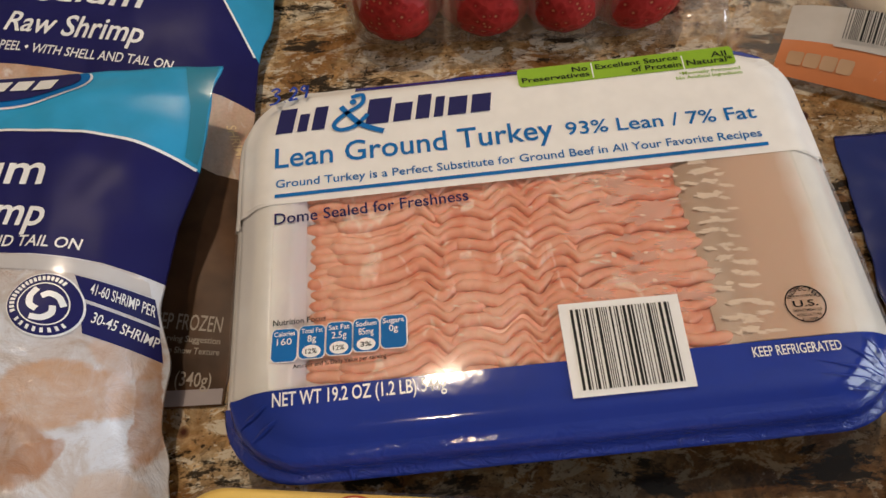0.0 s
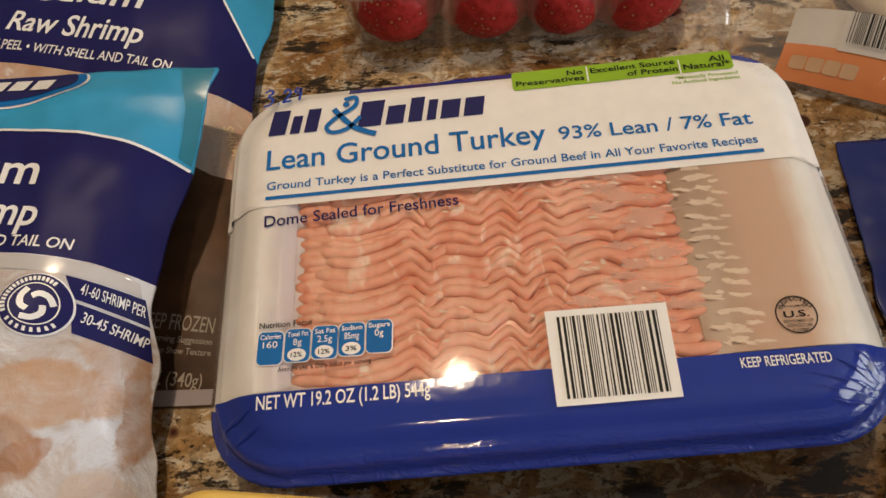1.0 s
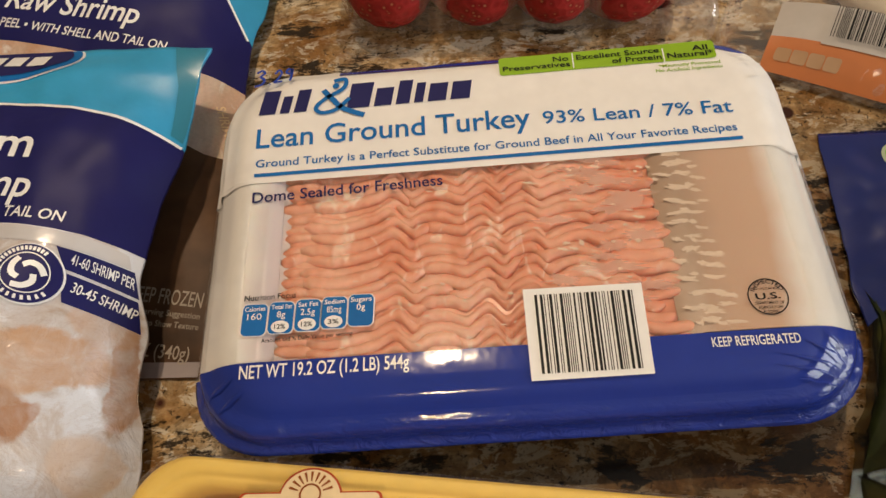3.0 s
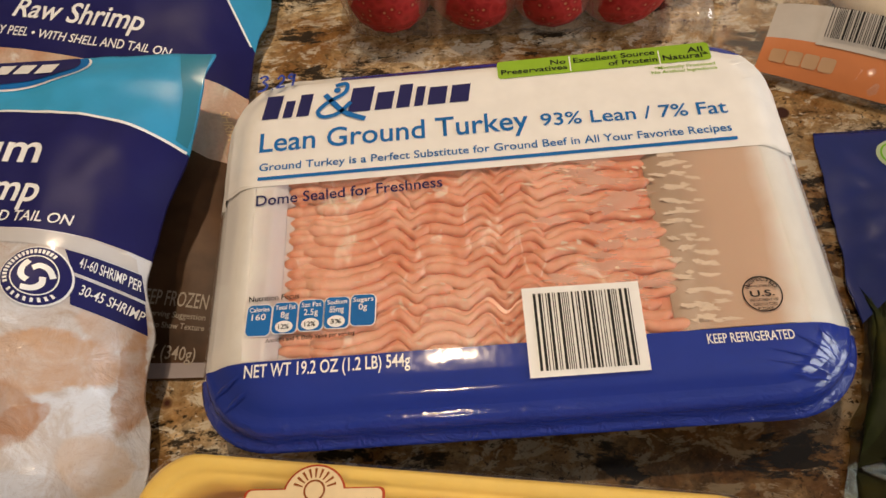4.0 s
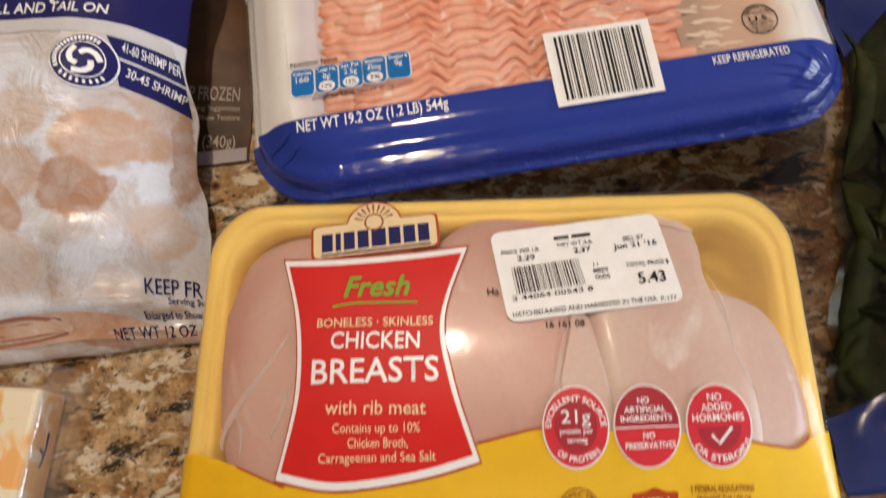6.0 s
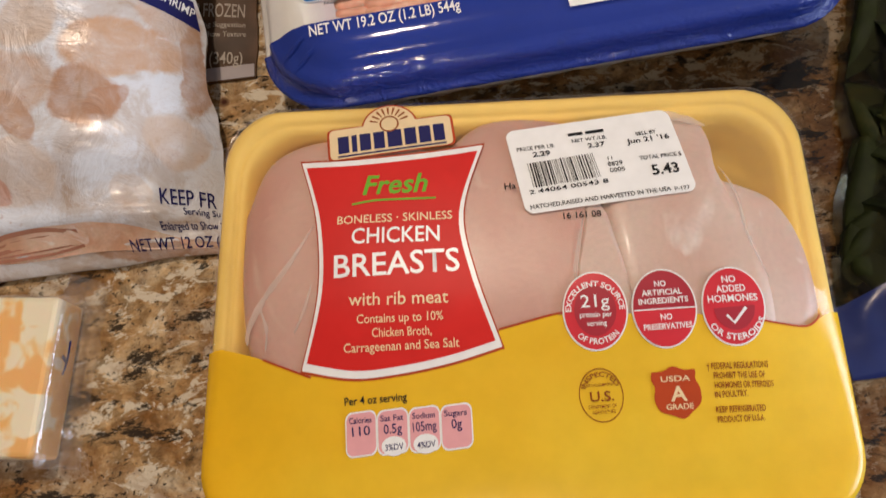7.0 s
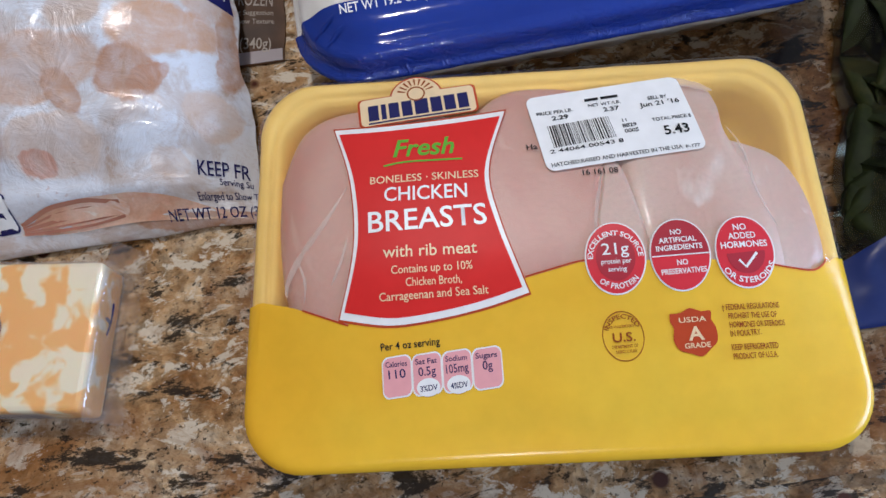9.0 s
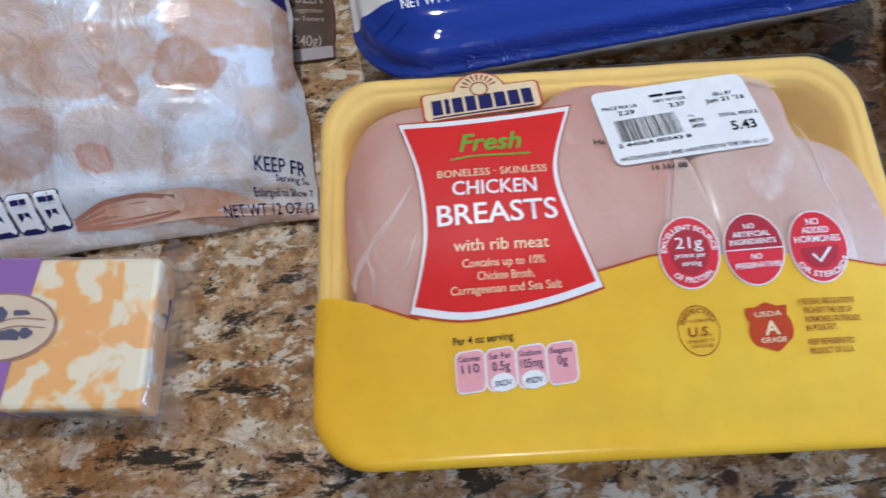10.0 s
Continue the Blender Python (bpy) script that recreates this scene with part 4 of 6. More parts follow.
def membrane(points, width, drop=0.0001):
    """A pale streak of membrane on the meat, tapering to both ends."""
    pts = smooth_line([(x / 1000, y / 1000) for x, y in points], 6)
    bm, last = bmesh.new(), None
    for i, p in enumerate(pts):
        a, b = pts[max(0, i - 1)], pts[min(len(pts) - 1, i + 1)]
        w = width / 2000 * (0.15 + math.sin(math.pi * i / (len(pts) - 1))) * (1 + 0.5 * noise.noise(Vector((p[0] * 300, p[1] * 300, 2))))
        d = Vector((b[0] - a[0], b[1] - a[1])).normalized() * w
        pair = [bm.verts.new((p[0] - s * d.y, p[1] + s * d.x, chicken_top(*p) - drop)) for s in (1, -1)]
        if last:
            bm.faces.new((last[0], last[1], pair[1], pair[0]))
        last = pair
    part("membrane", bm, FAT, CHICKEN, "whitish streak of membrane")


for pts, w in (([(6, 90), (-3, 78), (-12, 68), (-18, 59), (-19, 54)], 1.8), ([(4, 70), (1, 62), (-3, 55)], 0.9), ([(-14, 66), (-12, 58), (-13, 51)], 0.8), ([(93.5, 80), (90, 70), (87.5, 62), (87, 56)], 1.2), ([(141, 92), (144, 82), (144, 66), (147, 52)], 0.8), ([(120, 116), (132, 113), (141, 108)], 3.0)):
    membrane(pts, w)


# ---- print on the turkey film ----
def mm(*pts):
    return [(x / 1000, y / 1000) for x, y in pts]


def words(text, x0, y0, x1, y1, cap, material, parent, z, bold=0.0, shear=0.0, name="lettering"):
    return printed(name, letters(text, (x0 / 1000, y0 / 1000), (x1 / 1000, y1 / 1000), cap / 1000, shear, bold), material, parent, z)


def bars(x0, y0, x1, y1, cap, widths, material, parent, z, gap=0.5, lean=0.0, name="plain_mark"):
    """Plain bars in place of a name."""
    a, b = Vector((x0 / 1000, y0 / 1000)), Vector((x1 / 1000, y1 / 1000))
    u = (b - a).normalized()
    n = Vector((-u.y, u.x)) + u * lean
    total = sum(w for w, _ in widths) + gap * (len(widths) - 1)
    k, s = (b - a).length / total, 0.0
    for w, h in widths:
        p, q = a + u * s * k, a + u * (s + w) * k
        bm = bmesh.new()
        bm.faces.new([bm.verts.new((c.x, c.y, 0)) for c in (p, q, q + n * cap * h / 1000, p + n * cap * h / 1000)])
        printed(name, bm, material, parent, z)
        s += w + gap


def blob(cx, cy, rx, ry, turn=0.0, rough=0.25, seed=0, n=36, freq=1.5):
    ca, sa = math.cos(radians(turn)), math.sin(radians(turn))
    out = []
    for i in range(n):
        a = 2 * math.pi * i / n
        q = 1 + rough * noise.noise(Vector((math.cos(a) * freq, math.sin(a) * freq, seed * 3.7)))
        x, y = rx * q * math.cos(a), ry * q * math.sin(a)
        out.append(((cx + x * ca - y * sa) / 1000, (cy + x * sa + y * ca) / 1000))
    return out


def shape(name, pts, material, parent, z, label="", step=0.005):
    """A printed patch lying on a surface."""
    bm = draped(pts, z, step) if callable(z) else flat_shape(pts, z)
    bm.normal_update()
    flip = [f for f in bm.faces if f.normal.z < 0]
    if flip:
        bmesh.ops.reverse_faces(bm, faces=flip)
    return part(name, bm, material, parent, label)


def line(name, pts, width, material, parent, z, curve=True):
    p = mm(*pts)
    bm = stroke(smooth_line(p, 6) if curve else p, width / 1000, z)
    return printed(name, bm, material, parent, z)


def turkey_print():
    t, z, z2 = TURKEY, 0.0453, 0.0456
    for pts in ([(2.0, 285.2), (4.0, 286.3), (5.2, 285.0), (3.6, 283.2), (5.4, 281.6), (4.4, 279.2), (1.8, 278.4)], [(7.6, 279.2), (7.9, 279.4)], [(9.4, 284.4), (10.8, 286.2), (12.0, 284.6), (10.6, 281.6), (9.4, 280.0), (12.6, 280.6)], [(16.0, 285.8), (14.6, 286.6), (13.9, 285.0), (15.4, 284.3), (16.2, 286.6), (16.0, 283.0), (15.6, 280.6)]):
        line("pen_stroke", pts, 0.95, INKPEN, t, z)
    # brand: plain slanted bars and a swoosh
    bars(5.0, 263.9, 23.5, 264.8, 11.4, [(2.6, 1), (1.5, 0.72), (2.0, 0.95)], INKNAVY, t, z, 0.7, 0.18)
    bars(39.0, 265.2, 86.0, 267.5, 12.0, [(3.0, 1), (2.3, 0.72), (1.8, 0.95), (1.2, 0.8), (2.4, 0.72), (2.5, 0.72)], INKNAVY, t, z, 0.6, 0.18)
    line("swoosh", [(33.5, 278.8), (37.8, 279.6), (37.4, 275.2), (30.6, 270.4), (27.2, 266.2), (29.6, 263.6), (35.2, 265.0), (40.0, 270.2)], 1.7, INKBLUE, t, z2)
    line("swoosh", [(29.6, 274.6), (32.8, 270.6), (38.0, 265.2), (46.0, 261.6)], 2.2, INKBLUE, t, z2)
    shape("dot", [(x, y) for x, y in ellipse(0.0343, 0.2765, 0.0013, 0.0013)], INKBLUE, t, z2)
    words("Lean Ground Turkey", 5.8, 248.4, 108.4, 252.7, 9.3, INKBLUE, t, z, 0.004)
    words("93% Lean / 7% Fat", 112.9, 253.5, 181.6, 254.9, 6.0, INKBLUE, t, z, 0.003)
    words("Ground Turkey is a Perfect Substitute for Ground Beef in All Your Favorite Recipes", 6.7, 239.7, 181.5, 246.6, 3.5, INKBLUE, t, z, 0.003)
    shape("rule", mm((6.6, 235.4), (182.7, 242.5), (182.7, 244.0), (6.6, 236.9)), INKBLUE, t, z)
    words("Dome Sealed for Freshness", 7.3, 224.3, 75.7, 228.7, 4.7, INKNAVY, t, z, 0.004)
    a = radians(2.6)
    green = [(x, y) for x, y in [(0.1390 + px * math.cos(a) - py * math.sin(a), 0.2836 + px * math.sin(a) + py * math.cos(a)) for px, py in rounded(0.0413, 0.0044, 0.0015, 4)]]
    lb = shape("lime_banner", green, LIME, t, z)
    for x in (126.0, 160.4):
        shape("divider", mm((x, 279.2), (x + 0.5, 279.2), (x + 0.4, 286.6), (x - 0.1, 286.6)), INKWHITE, lb, z2)
    words("No", 118.6, 282.9, 124.6, 283.1, 2.5, INK, lb, z2, 0.006)
    words("Preservatives", 99.2, 279.2, 125.0, 280.3, 2.5, INK, lb, z2, 0.006)
    words("Excellent Source", 127.6, 283.2, 159.2, 284.9, 2.5, INK, lb, z2, 0.006)
    words("of Protein", 141.0, 280.6, 159.8, 281.4, 2.5, INK, lb, z2, 0.006)
    words("All", 171.6, 284.8, 177.6, 285.1, 2.7, INK, lb, z2, 0.006)
    words("Natural*", 162.0, 281.6, 179.4, 282.3, 2.7, INK, lb, z2, 0.006)
    words("*Minimally Processed", 158.2, 277.4, 181.2, 278.3, 1.5, LIME, t, z)
    words("No Artificial Ingredients", 156.8, 275.2, 181.6, 276.1, 1.5, LIME, t, z)
    # nutrition boxes
    words("Nutrition Focus", 9.5, 185.7, 26.8, 186.5, 2.1, INK, t, z2)
    cols = [(9.2, 18.0, "Calories", "160", ""), (18.0, 26.9, "Total Fat", "8g", "12%"), (26.9, 35.6, "Sat Fat", "2.5g", "12%"), (35.6, 44.3, "Sodium", "85mg", "3%"), (44.3, 53.2, "Sugars", "0g", "")]
    for x0, x1, head, value, pct in cols:
        cx, y = (x0 + x1) / 2, 178.9 + (x0 - 9) * 0.068
        rr = [(cx / 1000 + px, y / 1000 + py + 0.0007 * (1 - (px / 0.0044) ** 2) * (1 if py > 0 else -1)) for px, py in rounded(0.00448, 0.0054, 0.0016, 4)]
        shape("nutrition_border", rr, INKWHITE, t, z)
        rr = [(cx / 1000 + px, y / 1000 + py + 0.0007 * (1 - (px / 0.0044) ** 2) * (1 if py > 0 else -1)) for px, py in rounded(0.0041, 0.0051, 0.0014, 4)]
        nb = shape("nutrition_box", rr, INKBLUE, t, 0.04545)
        words(head, x0 + 1.0, y + 2.9, x1 - 1.0, y + 3.2, 1.7, INKWHITE, nb, z2)
        words(value, cx - (2.4 if len(value) > 2 else 1.4), y + 0.0, cx + (2.4 if len(value) > 2 else 1.4), y + 0.1, 2.3, INKWHITE, nb, z2)
        if pct:
            shape("percent_disc", ellipse(cx / 1000, y / 1000 - 0.0032, 0.0030, 0.0021), INKWHITE, nb, z2)
            words(pct, cx - 1.8, y - 4.1, cx + 1.8, y - 4.0, 1.7, INK, nb, 0.0458)
    words("Amount and % Daily Value per serving", 16.8, 170.8, 46.4, 172.6, 1.5, INK, t, z2)
    # barcode sticker
    bl = shape("barcode_label", mm((101.5, 186.6), (139.7, 187.6), (139.9, 157.1), (102.6, 155.7)), PAPER, t, 0.0455)
    barcode(bl, mm((102.6, 155.9), (139.7, 157.1), (139.5, 187.3), (101.6, 186.4)), 0.0458, 0.09, 0.07, 11)
    words("NET WT 19.2 OZ (1.2 LB) 544g", 10.9, 158.9, 64.9, 161.2, 4.6, INKWHITE, t, z, 0.006)
    for p0, p1, m in (((200, 158), (177, 163), FILMBLUE), ((199, 156), (176, 159.5), FILMBLUE), ((200, 160), (186, 167), FILMBLUE), ((201, 162), (192, 170), FILMBLUE), ((197, 154), (183, 155.5), FILMBLUE), ((-2, 154), (9, 160), FILMBLUE), ((3, 150), (12, 155), FILMBLUE), ((199, 283), (186, 277), FILMWHITE), ((196, 286), (186, 280), FILMWHITE), ((201, 276), (189, 270), FILMWHITE), ((202, 262), (192, 262), FILMWHITE), ((205.5, 239.6), (191, 239.2), FILMWHITE), ((-8.0, 234.2), (5.5, 233.8), FILMWHITE)):
        crease(p0, p1, m)
    words("KEEP REFRIGERATED", 158.5, 165.1, 185.2, 165.8, 3.3, INKWHITE, t, z, 0.006)
    part("seal_ring", ring_shape(0.1784, 0.1814, 0.0063, 0.0063, 0.0004, z), INK, t)
    words("U.S.", 174.6, 180.4, 182.2, 180.7, 2.2, INK, t, z, 0.01)
    printed("lettering", letters("INSPECTED", (0, 0), (1, 0), 0.0014, arc=(0.1784, 0.1814, 0.0044, 158, 22)), INK, t, z2)
    words("FOR WHOLESOMENESS BY", 174.4, 183.6, 182.4, 183.7, 0.8, INK, t, z2)
    words("DEPARTMENT OF", 174.0, 178.6, 182.8, 178.7, 1.0, INK, t, z2)
    words("AGRICULTURE", 174.6, 177.1, 182.2, 177.2, 1.0, INK, t, z2)
    words("P-22000", 176.0, 175.6, 180.8, 175.7, 1.0, INK, t, z2)


turkey_print()


# ---- print on the chicken film ----
def chicken_print():
    t = CHICKEN
    z = lambda k: (lambda x, y: chicken_top(x, y) + 0.00020 + 0.00012 * k)
    left = smooth_line([(3.2, 114.4), (7.2, 91.5), (6.0, 66.1), (-1.6, 43.2)], 6)
    right = smooth_line([(61.4, 41.8), (56.4, 66.0), (55.6, 87.6), (65.4, 111.4)], 6)
    low = smooth_line([(-1.6, 43.2), (14.0, 38.6), (29.0, 38.0), (46.0, 39.2), (61.4, 41.8)], 5)
    top = smooth_line([(65.4, 111.4), (46.0, 111.2), (22.0, 112.2), (3.2, 114.4)], 5)
    ring = left[:-1] + low[:-1] + right[:-1] + top[:-1]
    c = Vector((29.5, 76.0))
    grow = lambda k: [((c.x + (x - c.x) * k) / 1000, (c.y + (y - c.y) * k) / 1000) for x, y in ring]
    shape("label_outline", grow(1.02), INKRED, t, z(0), step=0.004)
    shape("label_border", grow(1.0), INKWHITE, t, z(1), step=0.004)
    rl = shape("red_label", grow(0.94), LABELRED, t, z(2), "red printed label with white lettering", step=0.004)
    # brand plate with a rising sun, in plain shapes
    plate = lambda k: [(0.0345 + px * k, 0.1195 + py * (k if k > 1 else k * 0.97)) for px, py in rounded(0.0212, 0.0063, 0.0018, 4)]
    shape("brand_outline", plate(1.04), INKRED, t, z(3))
    arch = lambda k: [(0.0345 + 0.0093 * k * math.cos(a), 0.1238 + 0.0090 * k * math.sin(a)) for a in (math.pi * i / 20 for i in range(21))]
    shape("sun_outline", arch(1.07), INKRED, t, z(3))
    shape("sun_plate", arch(1.0), INKTAN, t, z(4))
    shape("brand_plate", plate(1.0), INKTAN, t, z(4))
    for i in range(9):
        a = radians(18 + i * 18)
        shape("sun_ray", [(0.0345 + r * math.cos(a + w), 0.1252 + r * math.sin(a + w)) for r, w in ((0.0040, -0.05), (0.0070, -0.06), (0.0070, 0.06), (0.0040, 0.05))], INKBROWN, t, z(5))
    part("sun_arc", ring_shape(0.0345, 0.1252, 0.0034, 0.0034, 0.0006, z(5)), INKBROWN, t)
    bars(16.2, 115.4, 53.2, 115.4, 7.0, [(3.4, 1), (1.6, 1), (3.4, 1), (3.4, 1), (4.4, 1), (3.6, 1), (3.6, 1), (3.4, 1)], INKNAVY, t, z(5), 0.9)
    shape("underline", mm((16.0, 113.9), (53.4, 113.9), (53.4, 114.6), (16.0, 114.6)), INKNAVY, t, z(5))
    words("Fresh", 23.2, 98.3, 44.9, 96.2, 7.4, INKGREEN, rl, z(4), 0.012, 0.25)
    line("underline", [(19.5, 95.2), (27.0, 95.5), (36.0, 94.6), (47.2, 93.3)], 0.7, INKGREEN, rl, z(4))
    words("BONELESS · SKINLESS", 14.1, 88.8, 51.6, 85.0, 3.0, INKTAN, rl, z(4))
    words("CHICKEN", 18.2, 81.3, 46.6, 78.0, 5.6, INKWHITE, rl, z(4), 0.004)
    words("BREASTS", 11.6, 70.6, 51.7, 67.1, 8.0, INKWHITE, rl, z(4), 0.004)
    words("with rib meat", 15.5, 60.8, 46.7, 57.3, 4.3, INKTAN, rl, z(4))
    words("Contains up to 10%", 17.5, 54.9, 44.4, 52.3, 2.9, INKTAN, rl, z(4))
    words("Chicken Broth,", 21.8, 50.1, 40.3, 48.3, 2.9, INKTAN, rl, z(4))
    words("Carrageenan and Sea Salt", 12.4, 46.6, 48.3, 43.5, 2.9, INKTAN, rl, z(4))
    # rust rim along the yellow print
    line("rust_edge", [(-14.0, 48.6), (-6.0, 44.4), (1.0, 40.8)], 0.6, INKRED, t, z(1))
    line("rust_edge", [(61.0, 47.0), (70.0, 48.2), (79.0, 49.3), (84.0, 49.0)], 0.6, INKRED, t, z(1))
    line("rust_edge", [(141.0, 39.4), (148.0, 37.4), (155.0, 36.0), (159.0, 37.4), (161.0, 39.4)], 0.6, INKRED, t, z(1))
    # price sticker
    a = radians(0.8)
    cs, half = (102.6, 99.5), (0.0282, 0.0163)
    st = [(cs[0] / 1000 + px * math.cos(a) - py * math.sin(a) - (py * 0.05), cs[1] / 1000 + px * math.sin(a) + py * math.cos(a)) for px, py in rounded(half[0], half[1], 0.0032, 6)]
    zs = z(2)
    ps = shape("price_sticker", st, PAPER, t, zs, "white paper price sticker with black print")
    zz = z(4)
    words("PRICE PER LB.", 76.3, 106.6, 89.2, 106.6, 1.5, INK, ps, zz)
    words("2.29", 81.3, 103.7, 87.2, 103.7, 1.9, INK, ps, zz, 0.01)
    bars(94.4, 110.0, 106.6, 110.1, 1.2, [(4, 1), (5, 1)], INK, ps, zz, 0.8)
    words("NET WT./LB.", 95.2, 107.3, 107.0, 107.3, 1.4, INK, ps, zz)
    words("2.37", 100.1, 104.4, 105.8, 104.4, 1.9, INK, ps, zz, 0.01)
    words("SELL BY", 116.9, 106.9, 123.9, 107.0, 1.5, INK, ps, zz)
    words("Jun 21 '16", 113.2, 104.0, 127.7, 104.3, 2.0, INK, ps, zz, 0.006)
    words("TOTAL PRICE $", 115.8, 97.2, 129.9, 97.2, 1.5, INK, ps, zz)
    words("5.43", 118.8, 91.0, 127.7, 91.1, 3.9, INK, ps, zz, 0.015)
    words("11", 105.5, 98.8, 107.0, 98.8, 1.3, INK, ps, zz)
    words("8829", 105.0, 96.4, 110.0, 96.4, 1.6, INK, ps, zz)
    words("0005", 105.2, 94.0, 110.2, 94.0, 1.6, INK, ps, zz)
    barcode(ps, mm((79.0, 91.4), (102.2, 92.4), (101.2, 102.4), (78.4, 101.6)), zz, 0.02, 0.02, 21, 0.05)
    words("2 44064 00543 8", 77.8, 89.8, 103.9, 90.4, 1.6, INK, ps, zz)
    words("HATCHED,RAISED AND HARVESTED IN THE USA", 77.2, 84.4, 123.2, 84.6, 1.6, INK, ps, zz)
    words("P-177", 124.4, 84.4, 129.4, 84.4, 1.4, INK, ps, zz)
    words("16 161 08", 87.0, 79.7, 99.1, 78.9, 2.2, INK, t, z(1), 0.01)
    words("Ha", 70.0, 93.0, 73.8, 92.8, 2.4, INK, t, z(1), 0.01)
    # three red seals
    for k, (cx, cy) in enumerate(((91.1, 48.6), (112.1, 46.6), (133.4, 44.6))):
        shape("seal_border", ellipse(cx / 1000, cy / 1000, 0.0100, 0.0122, -8), INKWHITE, t, z(2))
        sl = shape("red_seal", ellipse(cx / 1000, cy / 1000, 0.0095, 0.0117, -8), SEALRED if k != 1 else SEALDARK, t, z(3), "red printed seal with white lettering")
        if k == 0:
            shape("seal_middle", ellipse(cx / 1000, cy / 1000, 0.0064, 0.0077, -8), SEALDARK, sl, z(4))
            words("21g", cx - 4.2, cy + 1.4, cx + 4.6, cy + 0.6, 4.0, INKWHITE, sl, z(5))
            words("protein per", cx - 5.0, cy - 1.6, cx + 4.8, cy - 2.5, 1.7, INKWHITE, sl, z(5))
            words("serving", cx - 3.2, cy - 4.4, cx + 2.8, cy - 4.9, 1.7, INKWHITE, sl, z(5))
            printed("lettering", letters("EXCELLENT SOURCE", (0, 0), (1, 0), 0.0018, bold=0.01, arc=(cx / 1000, cy / 1000, 0.0074, 176, -6)), INKWHITE, sl, z(5))
            printed("lettering", letters("OF PROTEIN", (0, 0), (1, 0), 0.0018, bold=0.01, arc=(cx / 1000, cy / 1000 - 0.001, 0.0092, 222, 312)), INKWHITE, sl, z(5))
        elif k == 1:
            low = [p for p in ellipse(cx / 1000, cy / 1000, 0.0095, 0.0117, -8, 60) if p[1] < cy / 1000 - 0.0004 - (p[0] - cx / 1000) * 0.06]
            shape("seal_lower", low, SEALRED, sl, z(4))
            shape("divider", mm((cx - 9.3, cy + 0.4), (cx + 9.3, cy - 0.8), (cx + 9.3, cy - 1.2), (cx - 9.3, cy)), INKWHITE, sl, z(5))
            for txt, w, dy in (("NO", 1.8, 6.6), ("ARTIFICIAL", 6.2, 3.9), ("INGREDIENTS", 7.6, 1.3), ("NO", 1.8, -3.7), ("PRESERVATIVES", 7.4, -6.5)):
                words(txt, cx - w, cy + dy + w * 0.06, cx + w, cy + dy - w * 0.06, 1.8, INKWHITE, sl, z(5), 0.01)
        else:
            for txt, w, dy in (("NO", 2.2, 7.2), ("ADDED", 4.6, 4.2), ("HORMONES", 7.8, 1.2)):
                words(txt, cx - w, cy + dy + w * 0.06, cx + w, cy + dy - w * 0.06, 2.2, INKWHITE, sl, z(5), 0.012)
            wedge = [p for p in ellipse(cx / 1000, cy / 1000 - 0.0004, 0.0064, 0.0070, -8, 60) if p[1] < cy / 1000]
            shape("seal_lower", wedge, SEALDARK, sl, z(4))
            line("check_mark", [(cx - 2.8, cy - 2.6), (cx - 0.9, cy - 5.2), (cx + 3.6, cy - 1.0)], 0.9, INKWHITE, sl, z(5), False)
            printed("lettering", letters("OR STEROIDS", (0, 0), (1, 0), 0.0019, bold=0.01, arc=(cx / 1000, cy / 1000 - 0.0006, 0.0098, 208, 334)), INKWHITE, sl, z(5))
    # inspection ring, grade shield, small print
    part("inspection_ring", ring_shape(0.0888, 0.0235, 0.0067, 0.0080, 0.0003, z(2)), INKBROWN, t)
    words("U.S.", 85.2, 22.0, 92.4, 21.5, 3.0, INKBROWN, t, z(5), 0.01)
    printed("lettering", letters("INSPECTED", (0, 0), (1, 0), 0.0015, bold=0.005, arc=(0.0888, 0.0242, 0.0048, 160, 16)), INKBROWN, t, z(5))
    words("FOR WHOLESOMENESS BY", 84.6, 26.4, 93.0, 25.9, 0.9, INKBROWN, t, z(5))
    words("DEPARTMENT OF", 84.4, 20.0, 92.8, 19.5, 1.0, INKBROWN, t, z(5))
    words("AGRICULTURE", 85.2, 18.3, 92.2, 17.9, 1.0, INKBROWN, t, z(5))
    sx, sy = 111.6, 21.7
    shield = smooth_line([(-6.8, 6.4), (-3.4, 6.3), (-0.2, 7.4), (3.2, 5.9), (6.4, 5.6), (6.0, 3.0), (7.0, 0.2), (6.6, -4.0), (3.6, -6.4), (0.6, -8.2), (-2.6, -6.8), (-6.0, -5.2), (-7.2, -1.6), (-6.4, 1.6), (-7.2, 4.0), (-6.8, 6.4)], 3)[:-1]
    gs = shape("grade_shield", mm(*[(sx + x, sy + y) for x, y in shield]), INKRED, t, z(2), "rust red printed shield")
    words("USDA", sx - 4.4, sy + 3.2, sx + 4.4, sy + 2.6, 1.7, INKTAN, gs, z(3))
    words("A", sx - 2.4, sy - 2.6, sx + 2.6, sy - 3.0, 4.4, INKTAN, gs, z(3), 0.02)
    words("GRADE", sx - 4.2, sy - 5.0, sx + 4.0, sy - 5.6, 1.7, INKTAN, gs, z(3), 0.006)
    for txt, x0, y0, x1, y1 in (("† FEDERAL REGULATIONS", 121.6, 26.8, 140.3, 25.2), ("PROHIBIT THE USE OF", 123.1, 23.9, 138.8, 22.4), ("HORMONES OR STEROIDS", 122.9, 21.1, 140.8, 19.4), ("IN POULTRY.", 122.5, 18.3, 132.5, 17.6), ("KEEP REFRIGERATED", 121.9, 14.0, 136.9, 12.7), ("PRODUCT OF U.S.A.", 121.8, 11.1, 136.0, 10.0)):
        words(txt, x0, y0, x1, y1, 1.9, INKBROWN, t, z(5), 0.004)
